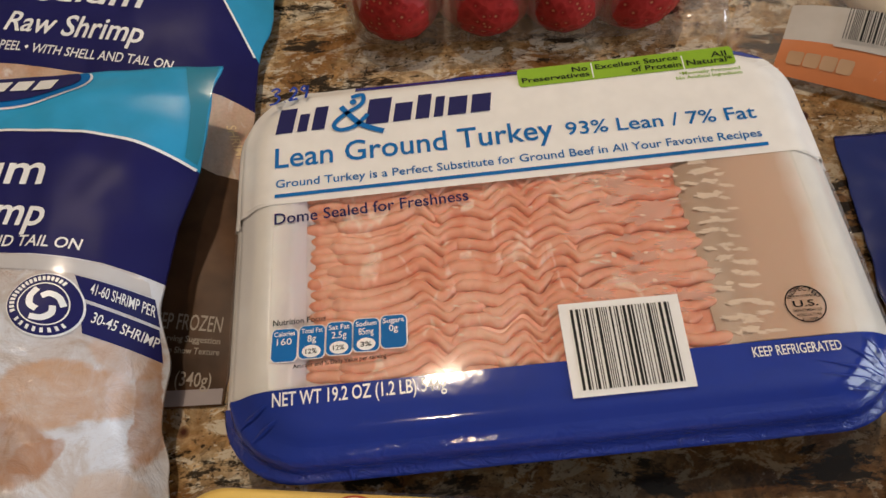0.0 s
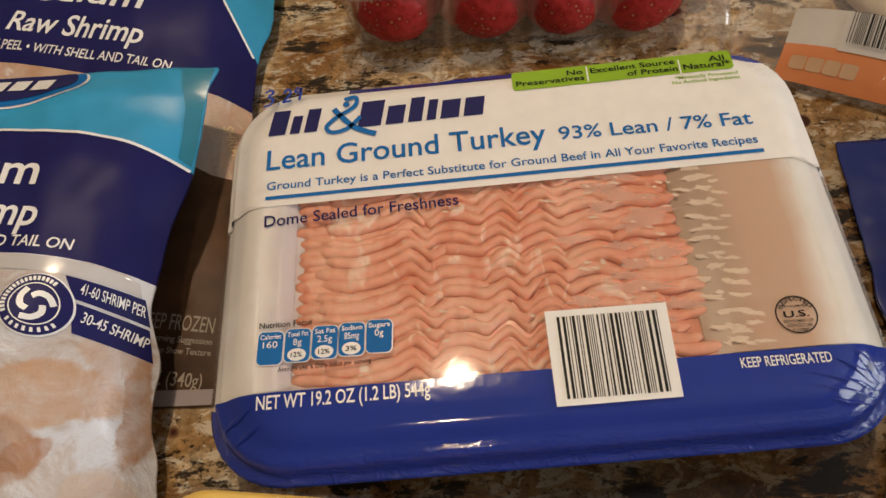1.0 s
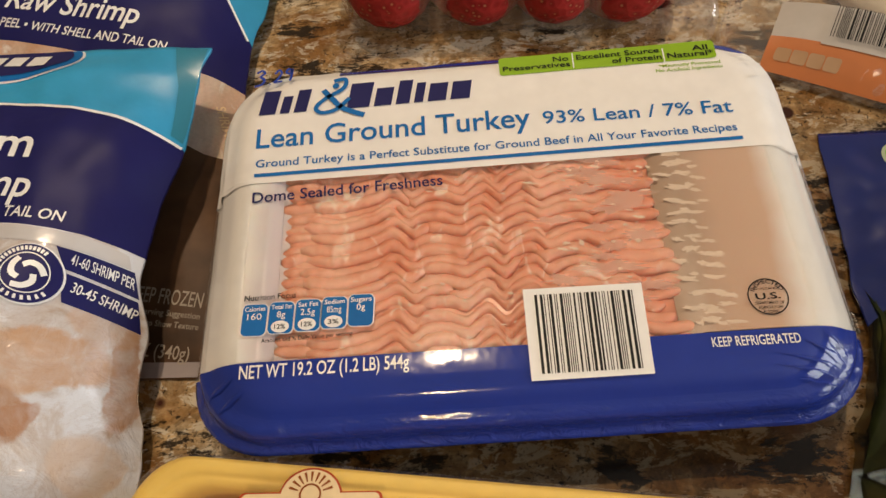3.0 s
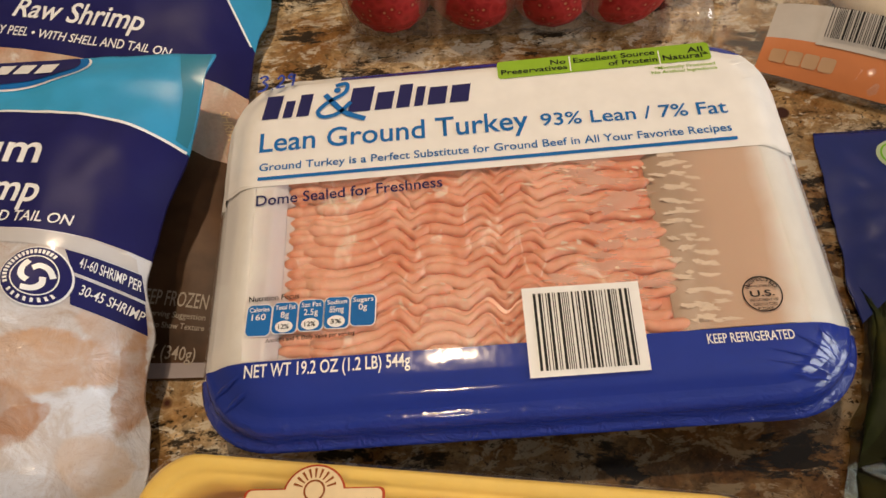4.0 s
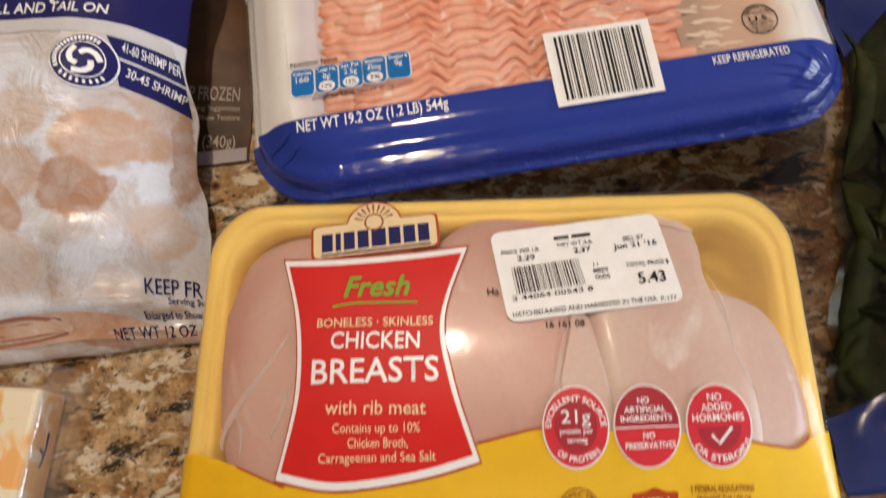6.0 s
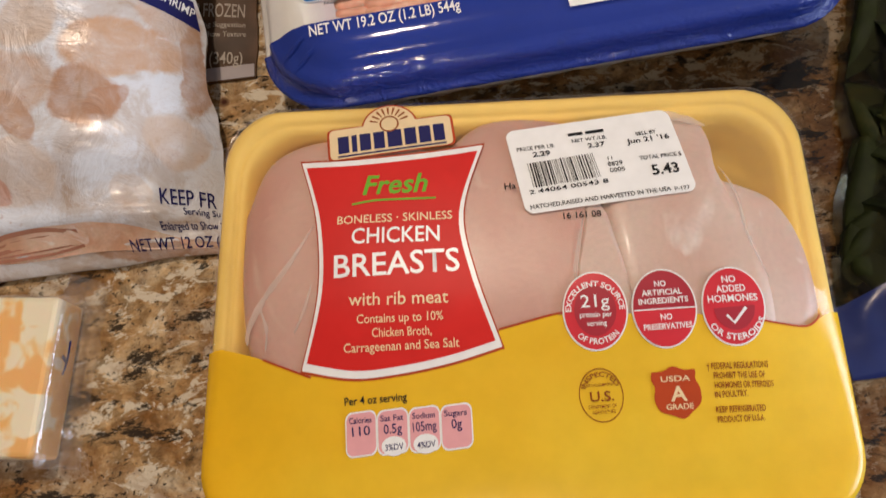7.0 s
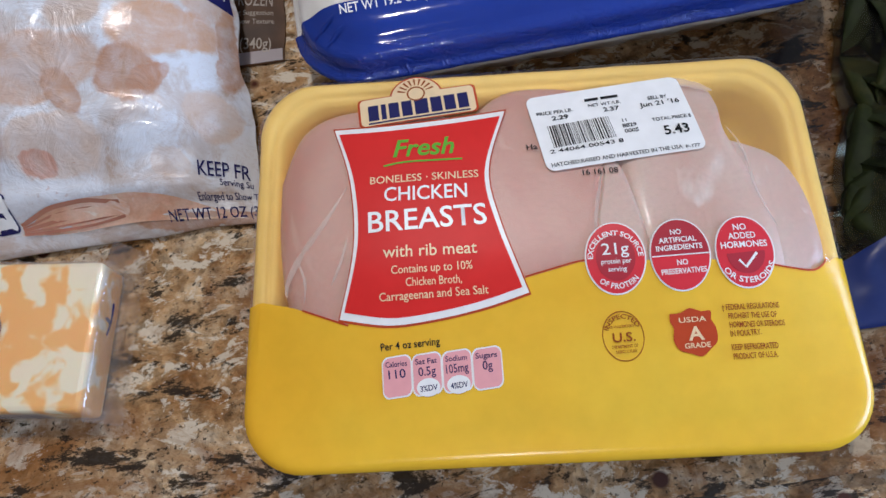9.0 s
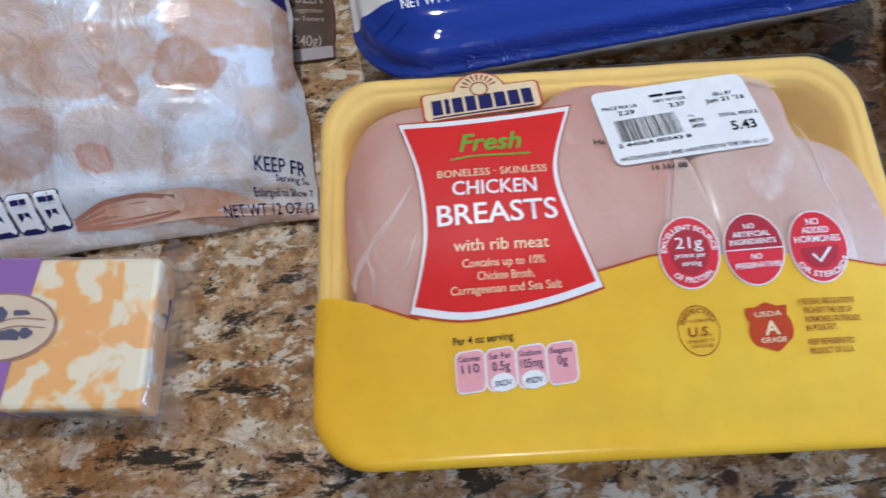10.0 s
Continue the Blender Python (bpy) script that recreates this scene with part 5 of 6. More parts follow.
    words("Per 4 oz serving", 10.7, 30.9, 30.1, 29.9, 2.5, INK, t, z(2), 0.006)
    for i, (head, value, pct) in enumerate((("Calories", "110", ""), ("Sat Fat", "0.5g", "3%DV"), ("Sodium", "105mg", "4%DV"), ("Sugars", "0g", ""))):
        cx, cy = 14.9 + i * 9.75, 21.9 - i * 0.55
        rr = lambda k: [(cx / 1000 + px * k + (py * 0.08), cy / 1000 + py * (k if k < 1 else 1) + 0.0008 * (1 - (px / 0.0049) ** 2) * (1 if py > 0 else -1)) for px, py in rounded(0.0049, 0.0062, 0.0018, 4)]
        shape("nutrition_border", rr(1.0), INKWHITE, t, z(2))
        nb = shape("nutrition_box", rr(0.92), PINK, t, z(3))
        words(head, cx - 3.4, cy + 3.4, cx + 3.6, cy + 3.0, 1.8, INKNAVY, nb, z(4))
        w = 3.6 if len(value) > 4 else (2.8 if len(value) > 2 else 1.6)
        words(value, cx - w, cy - 0.4, cx + w, cy - 0.6, 2.9, INKNAVY, nb, z(4), 0.002)
        if pct:
            shape("percent_disc", ellipse(cx / 1000 - 0.0002, cy / 1000 - 0.0043, 0.0038, 0.0029), INKWHITE, nb, z(4))
            words(pct, cx - 2.9, cy - 5.4, cx + 2.7, cy - 5.5, 1.9, INKNAVY, nb, z(5))


chicken_print()


# ---- pouches and bags ----
def level(table, v):
    if v <= table[0][0]:
        return table[0][1]
    for (a, p), (b, q) in zip(table, table[1:]):
        if v <= b:
            s = (v - a) / (b - a)
            s = s * s * (3 - 2 * s)
            return p + (q - p) * s
    return table[-1][1]


class Bag:
    """A soft bag lying flat: one free side edge, thickness tables along its length."""

    def __init__(self, y0, y1, edge, far, rim, crown, soft, crease, seed):
        self.y0, self.y1, self.edge, self.far, self.rim, self.crown, self.soft, self.crease, self.seed = y0, y1, edge, far, rim, crown, soft, crease, seed
        self.side = 1 if far < edge[0][1] else -1

    def top(self, X, Y):
        d = max(0.0, (level(self.edge, Y) - X) * self.side)
        f = 1 - math.exp(-(d / self.soft) ** 1.1)
        wr = self.crease * (noise.noise(Vector((X * 38, Y * 30, self.seed))) + 0.45 * noise.noise(Vector((X * 95, Y * 80, self.seed + 4))))
        wr += 0.35 * self.crease * abs(noise.noise(Vector((X * 60 + Y * 50, Y * 25 - X * 20, self.seed + 9))))
        lo, hi = level(self.rim, Y), level(self.crown, Y)
        return lo + (hi - lo) * f + wr * min(1.0, d / 0.012) * min(1.0, 0.3 + (hi - lo) / 0.02)

    def grid(self, nx=70, ny=110):
        bm = bmesh.new()
        rows = []
        for j in range(ny + 1):
            Y = self.y0 + (self.y1 - self.y0) * j / ny
            e = level(self.edge, Y) + 0.0006 * noise.noise(Vector((Y * 120, self.seed, 0)))
            row = []
            for i in range(nx + 1):
                s = (i / nx) ** 1.6
                X = e + (self.far - e) * s
                yy = Y + (0.0012 * noise.noise(Vector((X * 45, j / ny, self.seed))) if j in (0, ny) else 0)
                row.append(bm.verts.new((X, yy, self.top(X, Y))))
            rows.append(row)
        for a, b in zip(rows, rows[1:]):
            for i in range(nx):
                bm.faces.new((a[i], a[i + 1], b[i + 1], b[i]))
        # underside, a seam's width lower
        border = rows[0] + [r[-1] for r in rows[1:-1]] + rows[-1][::-1] + [r[0] for r in rows[1:-1]][::-1]
        base = [bm.verts.new((v.co.x, v.co.y, max(0.0005, v.co.z - 0.0012))) for v in border]
        n = len(border)
        for i in range(n):
            j = (i + 1) % n
            bm.faces.new((border[i], base[i], base[j], border[j]))
        mid = [bm.verts.new((self.far * 0.5 + v.co.x * 0.5, (self.y0 + self.y1) / 2 + (v.co.y - (self.y0 + self.y1) / 2) * 0.7, max(0.0005, v.co.z - 0.02))) for v in base]
        for i in range(n):
            j = (i + 1) % n
            bm.faces.new((base[i], mid[i], mid[j], base[j]))
        bm.normal_update()
        bm.faces.ensure_lookup_table()
        if bm.faces[nx * ny // 2].normal.z < 0:
            bmesh.ops.reverse_faces(bm, faces=bm.faces)
        return bm

    def on(self, k=1):
        return lambda x, y: self.top(x, y) + 0.00035 * k


def split(bm, tables, names, parent):
    """Cut a bag's skin along lines across it; names from the far end down."""
    for table in tables:
        for (xa, ya), (xb, yb) in zip(table, table[1:]):
            near = [f for f in bm.faces if xa - 0.01 < f.calc_center_median().x < xb + 0.01]
            geom = near + list({e for f in near for e in f.edges}) + list({v for f in near for v in f.verts})
            bmesh.ops.bisect_plane(bm, geom=geom, plane_co=(xa, ya, 0), plane_no=(ya - yb, xb - xa, 0))
    which = {}
    bm.normal_update()
    for k, (name, material, label) in enumerate(names):
        piece = bm.copy()
        gone = []
        for f in piece.faces:
            c = f.calc_center_median()
            band = sum(1 for t in tables if c.y < follow(t, c.x))
            if band != k:
                gone.append(f)
        bmesh.ops.delete(piece, geom=gone, context="FACES")
        part(name, piece, material, parent, label)
    bm.free()


B2 = Bag(0.1745, 0.41, [(0.1745, -0.0205), (0.20, -0.0185), (0.25, -0.0180), (0.30, -0.0172), (0.336, -0.0172), (0.36, -0.012), (0.41, -0.010)], -0.25, [(0.17, 0.0012), (0.25, 0.004), (0.33, 0.010), (0.41, 0.014)], [(0.1745, 0.002), (0.20, 0.006), (0.25, 0.016), (0.30, 0.025), (0.36, 0.033), (0.41, 0.028)], 0.022, 0.0012, 2)
B1 = Bag(0.0995, 0.3015, [(0.0995, -0.0335), (0.144, -0.0335), (0.167, -0.0365), (0.185, -0.0345), (0.20, -0.0365), (0.212, -0.0345), (0.225, -0.0335), (0.259, -0.0265), (0.29, -0.0232), (0.3015, -0.0195)], -0.24, [(0.0995, 0.002), (0.14, 0.009), (0.18, 0.019), (0.21, 0.033), (0.26, 0.036), (0.30, 0.044), (0.3015, 0.044)], [(0.0995, 0.003), (0.105, 0.010), (0.115, 0.023), (0.14, 0.041), (0.17, 0.052), (0.20, 0.057), (0.25, 0.057), (0.285, 0.052), (0.3015, 0.0465)], 0.019, 0.0016, 5)


def shrimp_bags():
    t = thing("shrimp_bag", (-0.12, 0.30, 0), "navy and brown plastic bag of frozen raw shrimp lying underneath", "food bag", "bags of frozen shrimp")
    tables = [[(-0.25, 0.45), (-0.0313, 0.3627), (-0.0178, 0.3362), (0.0, 0.30)], [(-0.25, 0.353), (-0.1285, 0.3292), (-0.0746, 0.3185), (-0.03, 0.3110), (0.0, 0.300)], [(-0.25, 0.32), (-0.10, 0.302), (-0.03, 0.272), (0.0, 0.270)]]
    split(B2.grid(), tables, [("top_band", BAGCYAN, "light blue printed band"), ("title_band", BAGNAVY, "dark navy printed band"), ("picture_band", BAGTAN, "cream printed band"), ("lower_band", BAGBROWN, "greyish brown printed lower end")], t)
    words("Medium", -136, 366.5, -66.5, 352.5, 12, INKWHITE, t, B2.on(), 0.008)
    words("Raw Shrimp", -128.2, 345.8, -64.7, 334.2, 11, INKWHITE, t, B2.on(), 0.008, 0.15)
    words("EASY PEEL • WITH SHELL AND TAIL ON", -142, 338.3, -50.8, 321.1, 4.6, INKWHITE, t, B2.on(), 0.006, 0.1)
    line("edge_line", [(-32.2, 363.6), (-18.6, 336.6)], 1.0, INKWHITE, t, B2.on())
    shape("seam_strip", mm((-60, 175.2), (-21.2, 175.0), (-21.0, 181.0), (-60, 181.4)), SEAMGREY, t, B2.on(), "lilac grey sealed seam")
    words("KEEP FROZEN", -52.0, 206.0, -23.6, 203.0, 6.6, INKDIM, t, B2.on(), 0.0)
    words("Serving Suggestion", -47.0, 200.6, -23.6, 198.2, 2.6, INKDIM, t, B2.on())
    words("Enlarged to Show Texture", -55.0, 196.6, -23.6, 193.8, 2.6, INKDIM, t, B2.on())
    words("12 OZ (340g)", -56.0, 185.0, -26.0, 181.6, 5.6, INKDIM, t, B2.on())
    words("SHRIMP PER", -27.5, 296, -19.0, 270, 4.0, INKTAN, t, B2.on())

    t = thing("shrimp_bag", (-0.12, 0.20, 0), "light blue, navy and white plastic bag of frozen raw shrimp", "food bag", "bags of frozen shrimp")
    tables = [[(-0.26, 0.272), (-0.0995, 0.2690), (-0.077, 0.2670), (-0.054, 0.2640), (-0.040, 0.2605), (-0.0268, 0.2560), (-0.01, 0.25)], [(-0.26, 0.2185), (-0.085, 0.2155), (-0.0523, 0.2130), (-0.0410, 0.2112), (-0.01, 0.205)]]
    split(B1.grid(), tables, [("top_band", BAGCYAN, "light blue printed band"), ("title_band", BAGNAVY, "dark navy printed band"), ("picture_band", BAGPICTURE, "white band printed with pale shrimp")], t)
    on = B1.on
    line("edge_line", [(-140, 270.2), (-99.5, 269.0), (-77, 267.0), (-54, 264.0), (-40, 260.5), (-27.2, 256.2)], 1.3, INKWHITE, t, on(1))
    for k, (rx, ry, m) in enumerate(((0.0440, 0.0172, INKWHITE), (0.0430, 0.0163, INKBLUE), (0.0395, 0.0137, INKNAVY))):
        pts = [(x, min(y, 0.3005)) for x, y in ellipse(-0.1140, 0.2975, rx, ry, -2, 60)]
        shape("brand_oval", pts, m, t, on(1 + k))
    bars(-118, 290.5, -83.5, 289.5, 7.5, [(3, 1), (3, 1), (3, 1), (3.4, 1)], INKWHITE, t, on(4), 1.0)
    words("Medium", -137, 245.4, -74.3, 242.0, 13.5, INKWHITE, t, on(1), 0.008)
    words("Raw Shrimp", -139, 230.0, -71.2, 225.3, 11.5, INKWHITE, t, on(1), 0.008, 0.1)
    words("EASY PEEL • WITH SHELL AND TAIL ON", -150, 221.0, -57.8, 216.6, 4.4, INKWHITE, t, on(1), 0.006, 0.1)
    # size plates and the certification seal in plain shapes
    shape("size_plate", mm((-58, 207.2), (-37.2, 204.2), (-36.6, 196.0), (-55, 199.6)), BAGNAVY, t, on(1))
    shape("size_plate", mm((-56, 198.6), (-36.8, 195.0), (-36.0, 184.4), (-55, 188.4)), BAGNAVY, t, on(1))
    words("41-60 SHRIMP PER", -53.6, 201.6, -37.6, 198.6, 3.8, INKWHITE, t, on(2))
    words("30-45 SHRIMP", -53.0, 192.4, -37.2, 188.6, 3.8, INKWHITE, t, on(2))
    cx, cy = -0.0650, 0.1962
    shape("seal_border", ellipse(cx, cy, 0.0108, 0.0108), INKWHITE, t, on(2))
    shape("seal", ellipse(cx, cy, 0.0103, 0.0103), BAGNAVY, t, on(3))
    part("seal_ring", ring_shape(cx, cy, 0.0072, 0.0072, 0.0004, on(4)), INKWHITE, t)
    for i in range(3):
        a = radians(i * 120 + 40)
        pts = [(cx * 1000 + r * math.cos(a + w), cy * 1000 + r * math.sin(a + w)) for r, w in ((5.6, -0.8), (4.7, -0.2), (3.7, 0.5), (2.6, 1.2))]
        line("seal_swoosh", pts, 1.9, INKWHITE, t, on(4))
    for i in range(26):
        a = radians(200 - i * 8.6) if i < 18 else radians(220 + (i - 18) * 13)
        shape("seal_dash", [(cx + r * math.cos(a + w), cy + r * math.sin(a + w)) for r, w in ((0.0080, -0.05), (0.0095, -0.05), (0.0095, 0.05), (0.0080, 0.05))], INKWHITE, t, on(4))
    # the printed shrimp
    shape("white_strip", mm((-140, 217.0), (-85, 215.0), (-52.5, 212.4), (-42, 210.4), (-38.5, 209.0), (-38.0, 204.6), (-58, 207.6), (-80, 209.0), (-140, 211.0)), BAGWHITE, t, on(1))
    shape("seam_fold", mm((-33.5, 301.0), (-20.6, 300.8), (-24.2, 282.0), (-27.2, 258.6), (-31.0, 260.4), (-30.0, 282.0)), BAGTEAL, t, on(1), "darker teal folded side seam")
    shape("printed_tail", mm(*smooth_line([(-127, 104.4), (-110, 103.2), (-86, 103.8), (-62, 102.6), (-40, 101.4), (-50, 105.0), (-64, 109.4), (-80, 111.6), (-100, 111.8), (-118, 109.0), (-127, 104.4)], 3)[:-1]), SHRIMP, t, on(1))
    for i in range(5):
        line("tail_line", [(-126, 104.6 + i * 0.7), (-113, 104.2 + i * 1.5), (-99, 104.8 + i * 1.6), (-86, 106.4 + i * 0.9)], 0.5 if i % 2 else 1.0, SHRIMPDARK, t, on(2))
    shape("lemon_print", blob(-122, 200, 9, 6, 0, 0.2, 30), surface("pale_yellow_print", (0.80, 0.66, 0.28), 0.25, 0.08, 60, 0.0, coat=0.5), t, on(2))
    words("KEEP FR", -54.4, 116.0, -36.6, 115.0, 5.8, INKNAVY, t, on(2))
    words("Serving Su", -47.4, 112.4, -36.0, 112.0, 2.4, INKNAVY, t, on(2))
    words("Enlarged to Show T", -56.4, 108.0, -34.8, 107.6, 2.6, INKNAVY, t, on(2))
    words("NET WT 12 OZ (3", -69.4, 102.4, -35.4, 101.4, 4.0, INKNAVY, t, on(2))
    for i in range(3):
        x = -158 + i * 10.5
        shape("nutrition_border", [(x / 1000 + 0.005 + px, 0.1112 + py) for px, py in rounded(0.0051, 0.0056, 0.002, 4)], INKNAVY, t, on(2))
        shape("nutrition_box", [(x / 1000 + 0.005 + px, 0.1112 + py) for px, py in rounded(0.0046, 0.0051, 0.0018, 4)], INKWHITE, t, on(3))
        bars(x + 2, 112.6, x + 8, 112.6, 1.5, [(4, 1), (3, 1)], INKNAVY, t, on(4))
        bars(x + 2.6, 108.6, x + 7, 108.6, 2.2, [(2, 1), (2, 1)], INKNAVY, t, on(4))


shrimp_bags()


# ---- block of cheese ----
def cheese():
    P = Plan(-0.1490, 0.0655, 0.0550, 0.0278, 0.0022, -8.2)
    t = thing("cheese_block", (-0.149, 0.0655, 0), "orange and white marbled cheese block in clear wrap with purple label", "cheese")
    bm = bmesh.new()
    rings(bm, [P.loop(0.001, 0.0012), P.loop(0.0, 0.002), P.loop(0.0, 0.0165), P.loop(0.0006, 0.0176), P.loop(0.002, 0.0181)])
    bmesh.ops.triangulate(bm, faces=[f for f in bm.faces if len(f.verts) > 4])
    part("cheese", bm, CHEESE, t, "orange and white marbled cheese", False)
    z = 0.0187
    shape("purple_label", [P.out(x, y) for x, y in ((-0.0552, -0.0280), (0.0060, -0.0280), (0.0075, 0.0), (0.0105, 0.0280), (-0.0552, 0.0280))], PURPLE, t, z)
    part("purple_side", flat_wall([P.out(-0.0552, -0.0281), P.out(0.0062, -0.0281)], 0.0015, 0.0185), PURPLE, t)
    part("barcode_side", flat_wall([P.out(0.0085, -0.0281), P.out(0.0400, -0.0281)], 0.0045, 0.0150), GREYPRINT, t)
    for i in range(22):
        x = 0.010 + i * 0.0013
        part("bar", flat_wall([P.out(x, -0.0284), P.out(x + (0.0004 if i % 3 else 0.0008), -0.0284)], 0.0052, 0.0142), INKNAVY, t)
    c = P.out(0.0, 0.0015)
    for k, (rx, ry, m) in enumerate(((0.0212, 0.0130, SHRIMPDARK), (0.0202, 0.0121, CREAM))):
        shape("picture_oval", ellipse(c[0], c[1], rx, ry, -8), m, t, 0.0190 + 0.0003 * k)
    cx, cy = c[0] * 1000, c[1] * 1000
    for pts in ([(8, 4), (3.5, 1.2)], [(-1, 5), (4, 3.4)], [(4, -4), (4.4, 2.2)], [(10, -4), (3, 1.6)], [(-6, -3), (5, 2.0)]):
        (dx, dy), (rx, ry) = pts
        shape("picture_mark", blob(cx + dx, cy + dy, rx, ry, -8, 0.5, dx + 9), INKNAVY, t, 0.0197)
    for k in (-2.0, 1.0):
        line("picture_line", [(cx - 14, cy + k + 1), (cx - 4, cy + k), (cx + 6, cy + k + 1.2), (cx + 17, cy + k - 1)], 0.5, SHRIMPDARK, t, 0.0196)
    # clear wrap: a loose skin, and a crimped fin at the end
    bm = bmesh.new()
    W = Plan(-0.1480, 0.0653, 0.0572, 0.0288, 0.003, -8.2)
    wob = lambda loop, s: [(x + 0.0007 * noise.noise(Vector((x * 150, y * 150, s))), y + 0.0007 * noise.noise(Vector((x * 150, y * 150, s + 3))), zz) for x, y, zz in loop]
    rings(bm, [wob(W.loop(0.0, 0.0008), 1), wob(W.loop(0.0004, 0.008), 2), wob(W.loop(0.0, 0.016), 3), wob(W.loop(0.0010, 0.0196), 4), W.loop(0.003, 0.0203)])
    bmesh.ops.triangulate(bm, faces=[f for f in bm.faces if len(f.verts) > 4])
    part("wrap", bm, WRAP, t, "clear crinkled plastic wrap")
    bm = bmesh.new()
    rows = []
    for i in range(25):
        y = -0.031 + 0.068 * i / 24
        row = []
        for j in range(7):
            s = j / 6
            x = 0.0560 + 0.0072 * s + 0.0012 * noise.noise(Vector((i * 0.5, s * 3, 2)))
            zz = 0.0165 * (1 - s) + 0.0012 + 0.0016 * math.sin(i * 0.9 + s * 4) * s * (1 if s < 0.95 else 0.4)
            X, Y = P.out(x, y)
            row.append(bm.verts.new((X, Y, max(0.0006, zz))))
        rows.append(row)
    for a, b in zip(rows, rows[1:]):
        for j in range(6):
            bm.faces.new((a[j], a[j + 1], b[j + 1], b[j]))
    part("wrap_fin", bm, WRAP, t, "crimped clear end of the wrap")
    line("print_mark", [(-89.4, 70.0), (-90.4, 63.0), (-92.0, 58.0)], 0.8, INKNAVY, t, 0.0125)
    line("print_mark", [(-92.2, 65.0), (-91.0, 63.0), (-90.4, 62.0)], 1.2, INKNAVY, t, 0.0125)


def flat_wall(ends, z0, z1):
    bm = bmesh.new()
    (xa, ya), (xb, yb) = ends
    bm.faces.new([bm.verts.new(p) for p in ((xa, ya, z0), (xb, yb, z0), (xb, yb, z1), (xa, ya, z1))])
    return bm


cheese()


# ---- bag of green vegetables ----
B3 = Bag(0.0205, 0.2750, [(0.0205, 0.1815), (0.043, 0.1815), (0.062, 0.1865), (0.072, 0.1905), (0.114, 0.2050), (0.1215, 0.2055), (0.147, 0.2130), (0.160, 0.2205), (0.175, 0.2255), (0.1865, 0.2282), (0.201, 0.2267), (0.219, 0.2290), (0.2650, 0.2312), (0.2750, 0.2322)], 0.42, [(0.0205, 0.0010), (0.05, 0.002), (0.12, 0.003), (0.18, 0.004), (0.25, 0.002), (0.275, 0.0015)], [(0.0205, 0.0025), (0.035, 0.018), (0.065, 0.070), (0.17, 0.074), (0.215, 0.036), (0.25, 0.010), (0.275, 0.003)], 0.055, 0.0030, 8)


def vegetable_bag():
    t = thing("vegetable_bag", (0.30, 0.14, 0), "blue and clear plastic bag of dark green vegetables", "food bag")
    tables = [[(0.15, 0.184), (0.2280, 0.1865), (0.2432, 0.1990), (0.27, 0.204), (0.43, 0.208)], [(0.15, 0.0450), (0.1844, 0.0462), (0.2018, 0.0525), (0.23, 0.055), (0.43, 0.058)]]
    split(B3.grid(), tables, [("top_band", PRODUCEBLUE, "glossy dark blue printed top"), ("clear_band", PRODUCEFILM, "clear crinkled film"), ("lower_band", PRODUCEBLUE, "glossy blue printed lower end")], t)
    shape("badge", ellipse(0.2620, 0.2600, 0.0085, 0.0085), surface("pale_green_print", (0.42, 0.52, 0.36), 0.4, 0.05, 60, 0.0), t, B3.on(1))
    part("badge_ring", ring_shape(0.2620, 0.2600, 0.0072, 0.0072, 0.0008, B3.on(2)), INKGREEN, t)
    rnd = random.Random(12)
    for i in range(150):
        y = rnd.uniform(0.046, 0.190)
        x = level(B3.edge, y) + rnd.uniform(0.006, 0.11)
        zt = B3.top(x, y) - 0.003
        z = rnd.uniform(0.35, 0.92) * zt
        a, ln, w = rnd.uniform(-0.9, 0.9) + 1.4, rnd.uniform(0.030, 0.060), rnd.uniform(0.006, 0.011)
        loops = []
        for k in range(9):
            s = k / 8 * 2 - 1
            r = w * math.sqrt(max(0.02, 1 - s * s))
            bend = 0.12 * ln * (s * s)
            cx, cy = x + math.cos(a) * ln * s / 2 - math.sin(a) * bend, y + math.sin(a) * ln * s / 2 + math.cos(a) * bend
            lim = max(0.003, B3.top(cx, cy) - 0.001)
            loops.append([(max(level(B3.edge, cy) + 0.003, cx - math.sin(a) * r * math.cos(q)), cy + math.cos(a) * r * math.cos(q), max(0.0008, min(lim, z + 0.5 * r * math.sin(q)))) for q in (2 * math.pi * m / 8 for m in range(8))])
        bm = bmesh.new()
        rings(bm, loops)
        part("pod", bm, GREENS, t)


vegetable_bag()


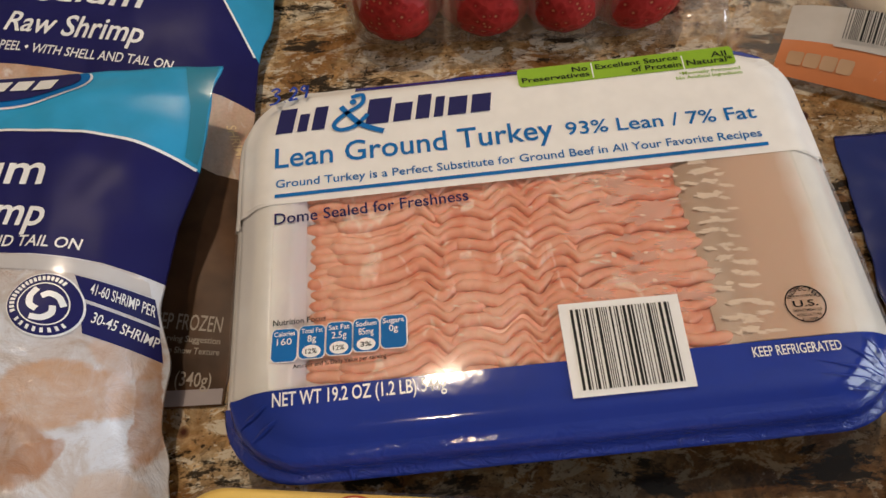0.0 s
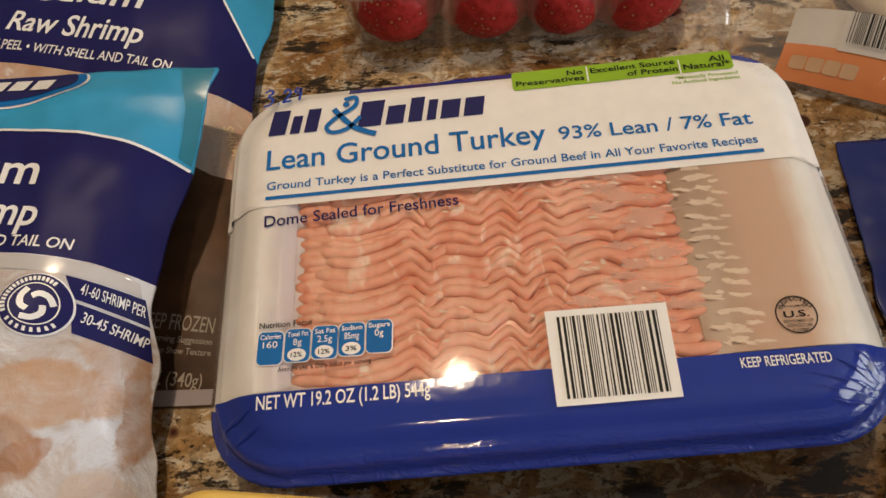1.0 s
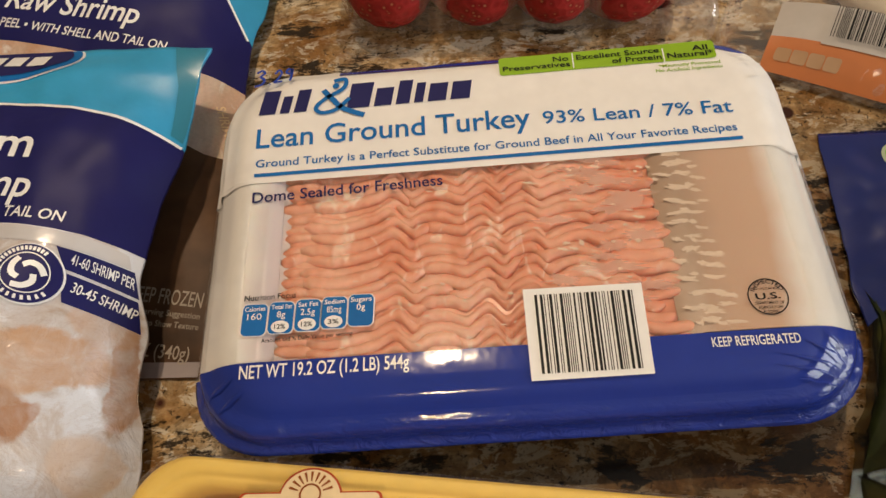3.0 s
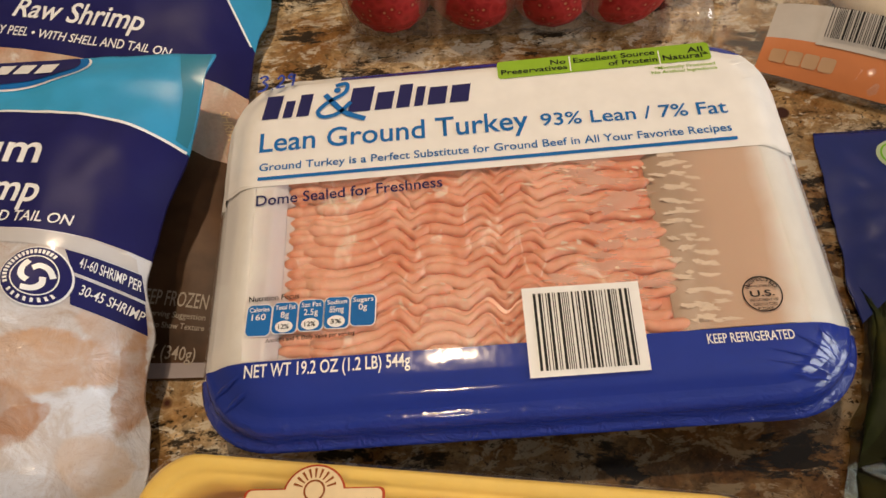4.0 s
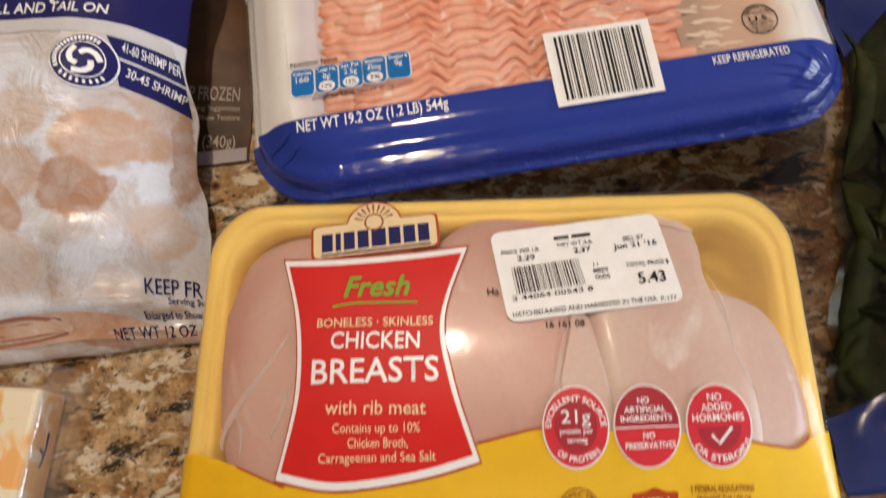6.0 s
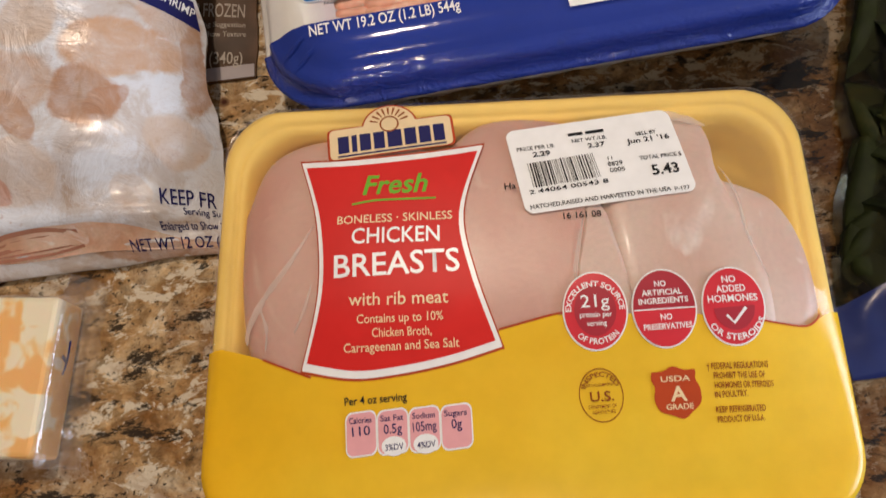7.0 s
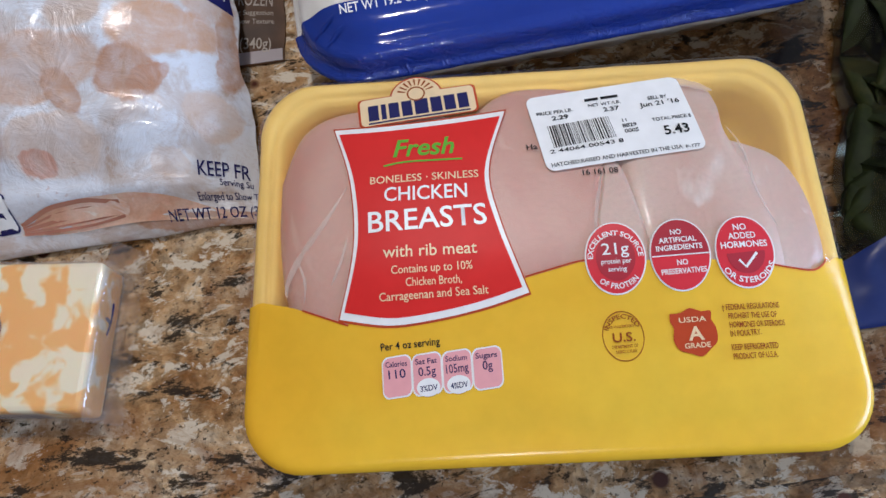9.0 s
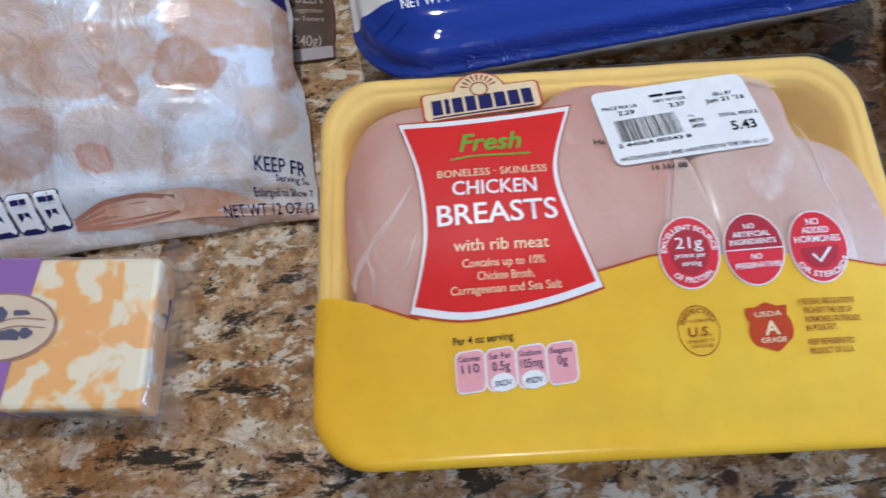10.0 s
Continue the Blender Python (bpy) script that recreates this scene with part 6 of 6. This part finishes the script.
# ---- strawberries in a clamshell ----
def strawberries():
    P = Plan(0.0990, 0.3990, 0.0730, 0.0595, 0.014, -3.5)
    t = thing("strawberry_clamshell", (0.108, 0.402, 0), "clear plastic clamshell box holding ripe red strawberries", "fruit box")
    bm = bmesh.new()
    rings(bm, [P.loop(0.006, 0.0008), P.loop(0.003, 0.004), P.loop(0.0, 0.036), P.loop(-0.003, 0.037), P.loop(-0.003, 0.039), P.loop(0.001, 0.041), P.loop(0.006, 0.056), P.loop(0.012, 0.058)])
    part("clear_box", bm, CLAMSHELL, t, "clear plastic box with a rim")
    rnd = random.Random(4)
    spots = [(0.049, 0.361, 3), (0.088, 0.359, 40), (0.128, 0.358, -20), (0.156, 0.360, 30), (0.060, 0.392, 10), (0.100, 0.390, 80), (0.135, 0.388, 15), (0.165, 0.384, 60), (0.055, 0.425, 5), (0.095, 0.424, 33), (0.135, 0.424, 70), (0.165, 0.420, 12)]
    for i, (x, y, turn) in enumerate(spots):
        s = 0.0235 + rnd.uniform(0, 0.0025)
        loops = []
        tilt = Matrix.Translation((x, y, 0.0210)) @ Euler((radians(rnd.uniform(50, 80)), radians(turn), radians(turn))).to_matrix().to_4x4()
        for k in range(13):
            v = k / 12
            r = s * (math.sin(math.pi * v) ** 0.62) * (1.08 - 0.42 * v)
            loops.append([tuple(tilt @ Vector((max(1e-4, r) * math.cos(a), max(1e-4, r) * math.sin(a), s * 1.25 * (0.5 - v) * 2 * 0.9))) for a in (2 * math.pi * m / 16 for m in range(16))])
        bm = bmesh.new()
        rings(bm, [[(px, py, max(0.0015, pz)) for px, py, pz in loop] for loop in loops])
        b = part("strawberry", bm, BERRY, t, "ripe red strawberry with green cap")
        if i not in (6, 9):
            continue
        bm = bmesh.new()
        for m in range(7):
            a = 2 * math.pi * m / 7
            pts = [tilt @ Vector((rr * math.cos(a + w), rr * math.sin(a + w), s * 1.16 - dz)) for rr, w, dz in ((0.001, 0, 0), (s * 0.55, 0.28, 0.001), (s * 0.95, 0, 0.005), (s * 0.55, -0.28, 0.001))]
            bm.faces.new([bm.verts.new(p) for p in pts])
        part("leaf_cap", bm, GREENS, t)


strawberries()


# ---- orange and grey pouch with a pale flat bread ----
PALEBOX = surface("dull_peach_print", (0.50, 0.30, 0.16), 0.4, 0.05, 50, 0.0)


def bread_pouch():
    P = Plan(0.3102, 0.3453, 0.0950, 0.0750, 0.022, -25.5)
    t = thing("flatbread_pouch", (0.30, 0.334, 0), "clear pouch of pale flatbread with orange and grey print", "food pouch")
    top = lambda X, Y: 0.003 + 0.021 * max(0.0, 1 - (abs(P.into(X, Y)[0]) / 0.095) ** 4) * max(0.0, 1 - (abs(P.into(X, Y)[1]) / 0.075) ** 6)
    bm = bmesh.new()
    loops = [P.loop(0.002, 0.0006), P.loop(0.0, 0.0022)] + [P.loop(0.0, lambda x, y: top(*P.out(x, y)) + 0.0008 * noise.noise(Vector((x * 90, y * 90, 4))), s) for s in (0.985, 0.96, 0.93, 0.89, 0.83, 0.75, 0.62, 0.45, 0.25)]
    rings(bm, loops)
    part("clear_pouch", bm, WRAP, t, "clear crinkled plastic pouch")
    bm = bmesh.new()
    rings(bm, [[(0.318 + r * math.cos(a), 0.362 + r * 0.86 * math.sin(a), z) for a in (2 * math.pi * i / 48 for i in range(48))] for r, z in ((0.060, 0.002), (0.066, 0.008), (0.066, 0.016), (0.060, 0.0195), (0.03, 0.0205))])
    part("flatbread", bm, TORTILLA, t, "pale round flatbread")
    on = lambda k: (lambda X, Y: top(X, Y) + 0.0006 + 0.0003 * k)
    strip = lambda u0, u1, v0, v1: [P.out(u, -0.075 + v) for u, v in ((u0, v0), (u1, v0), (u1, v1), (u0, v1))]
    shape("orange_band", strip(-0.072, 0.090, 0.001, 0.0135), ORANGE, t, on(0), "orange printed band", 0.006)
    shape("grey_panel", strip(-0.072, 0.080, 0.0135, 0.0310), GREYPRINT, t, on(0), "pale grey printed panel", 0.006)
    shape("orange_band", strip(-0.030, 0.090, 0.045, 0.070), ORANGE, t, on(0), "orange printed band", 0.006)
    bl = shape("barcode_label", strip(-0.052, -0.012, 0.0125, 0.0300), GREYPRINT, t, on(2), "", 0.006)
    barcode(bl, strip(-0.051, -0.013, 0.0130, 0.0295), on(8), 0.03, 0.03, 31, 0.1)
    for i in range(4):
        u = -0.0680 + i * 0.0068
        shape("pale_box", [P.out(u + 0.0033 + px, -0.0682 + py) for px, py in rounded(0.0032, 0.0022, 0.0010, 3)], PALEBOX, t, on(1), "", 0.006)

bread_pouch()


# ---- small clear bag between the box and the pouch ----
def produce_bag():
    P = Plan(0.1895, 0.3760, 0.0120, 0.0480, 0.006, -4)
    t = thing("produce_bag", (0.1895, 0.376, 0), "small clear crinkled plastic bag of pale pink bulbs", "food bag")
    bm = bmesh.new()
    loops = [P.loop(0.002, 0.0006), P.loop(0.0, 0.004)] + [[(x, y, z + 0.0022 * noise.noise(Vector((x * 160, y * 110, k)))) for x, y, z in P.loop(0.0, 0.010 + 0.020 * math.sin(k * 0.26), 1 - 0.03 * k * k)] for k in range(6)]
    rings(bm, loops)
    part("bag_film", bm, WRAP, t, "clear crinkled plastic film")
    skin = surface("pink_bulb_skin", (0.70, 0.42, 0.38), 0.4, 0.2, 120, 0.2, 300)
    for x, y, r in ((0.187, 0.366, 0.0085), (0.191, 0.386, 0.0090), (0.188, 0.406, 0.0085)):
        bm = bmesh.new()
        rings(bm, [[(x + max(1e-4, r * math.sin(math.pi * k / 12)) * math.cos(a), y + max(1e-4, r * math.sin(math.pi * k / 12)) * math.sin(a), 0.013 - r * 1.3 * math.cos(math.pi * k / 12)) for a in (2 * math.pi * m / 20 for m in range(20))] for k in range(13)])
        part("bulb", bm, skin, t, "pale pink bulb")


produce_bag()
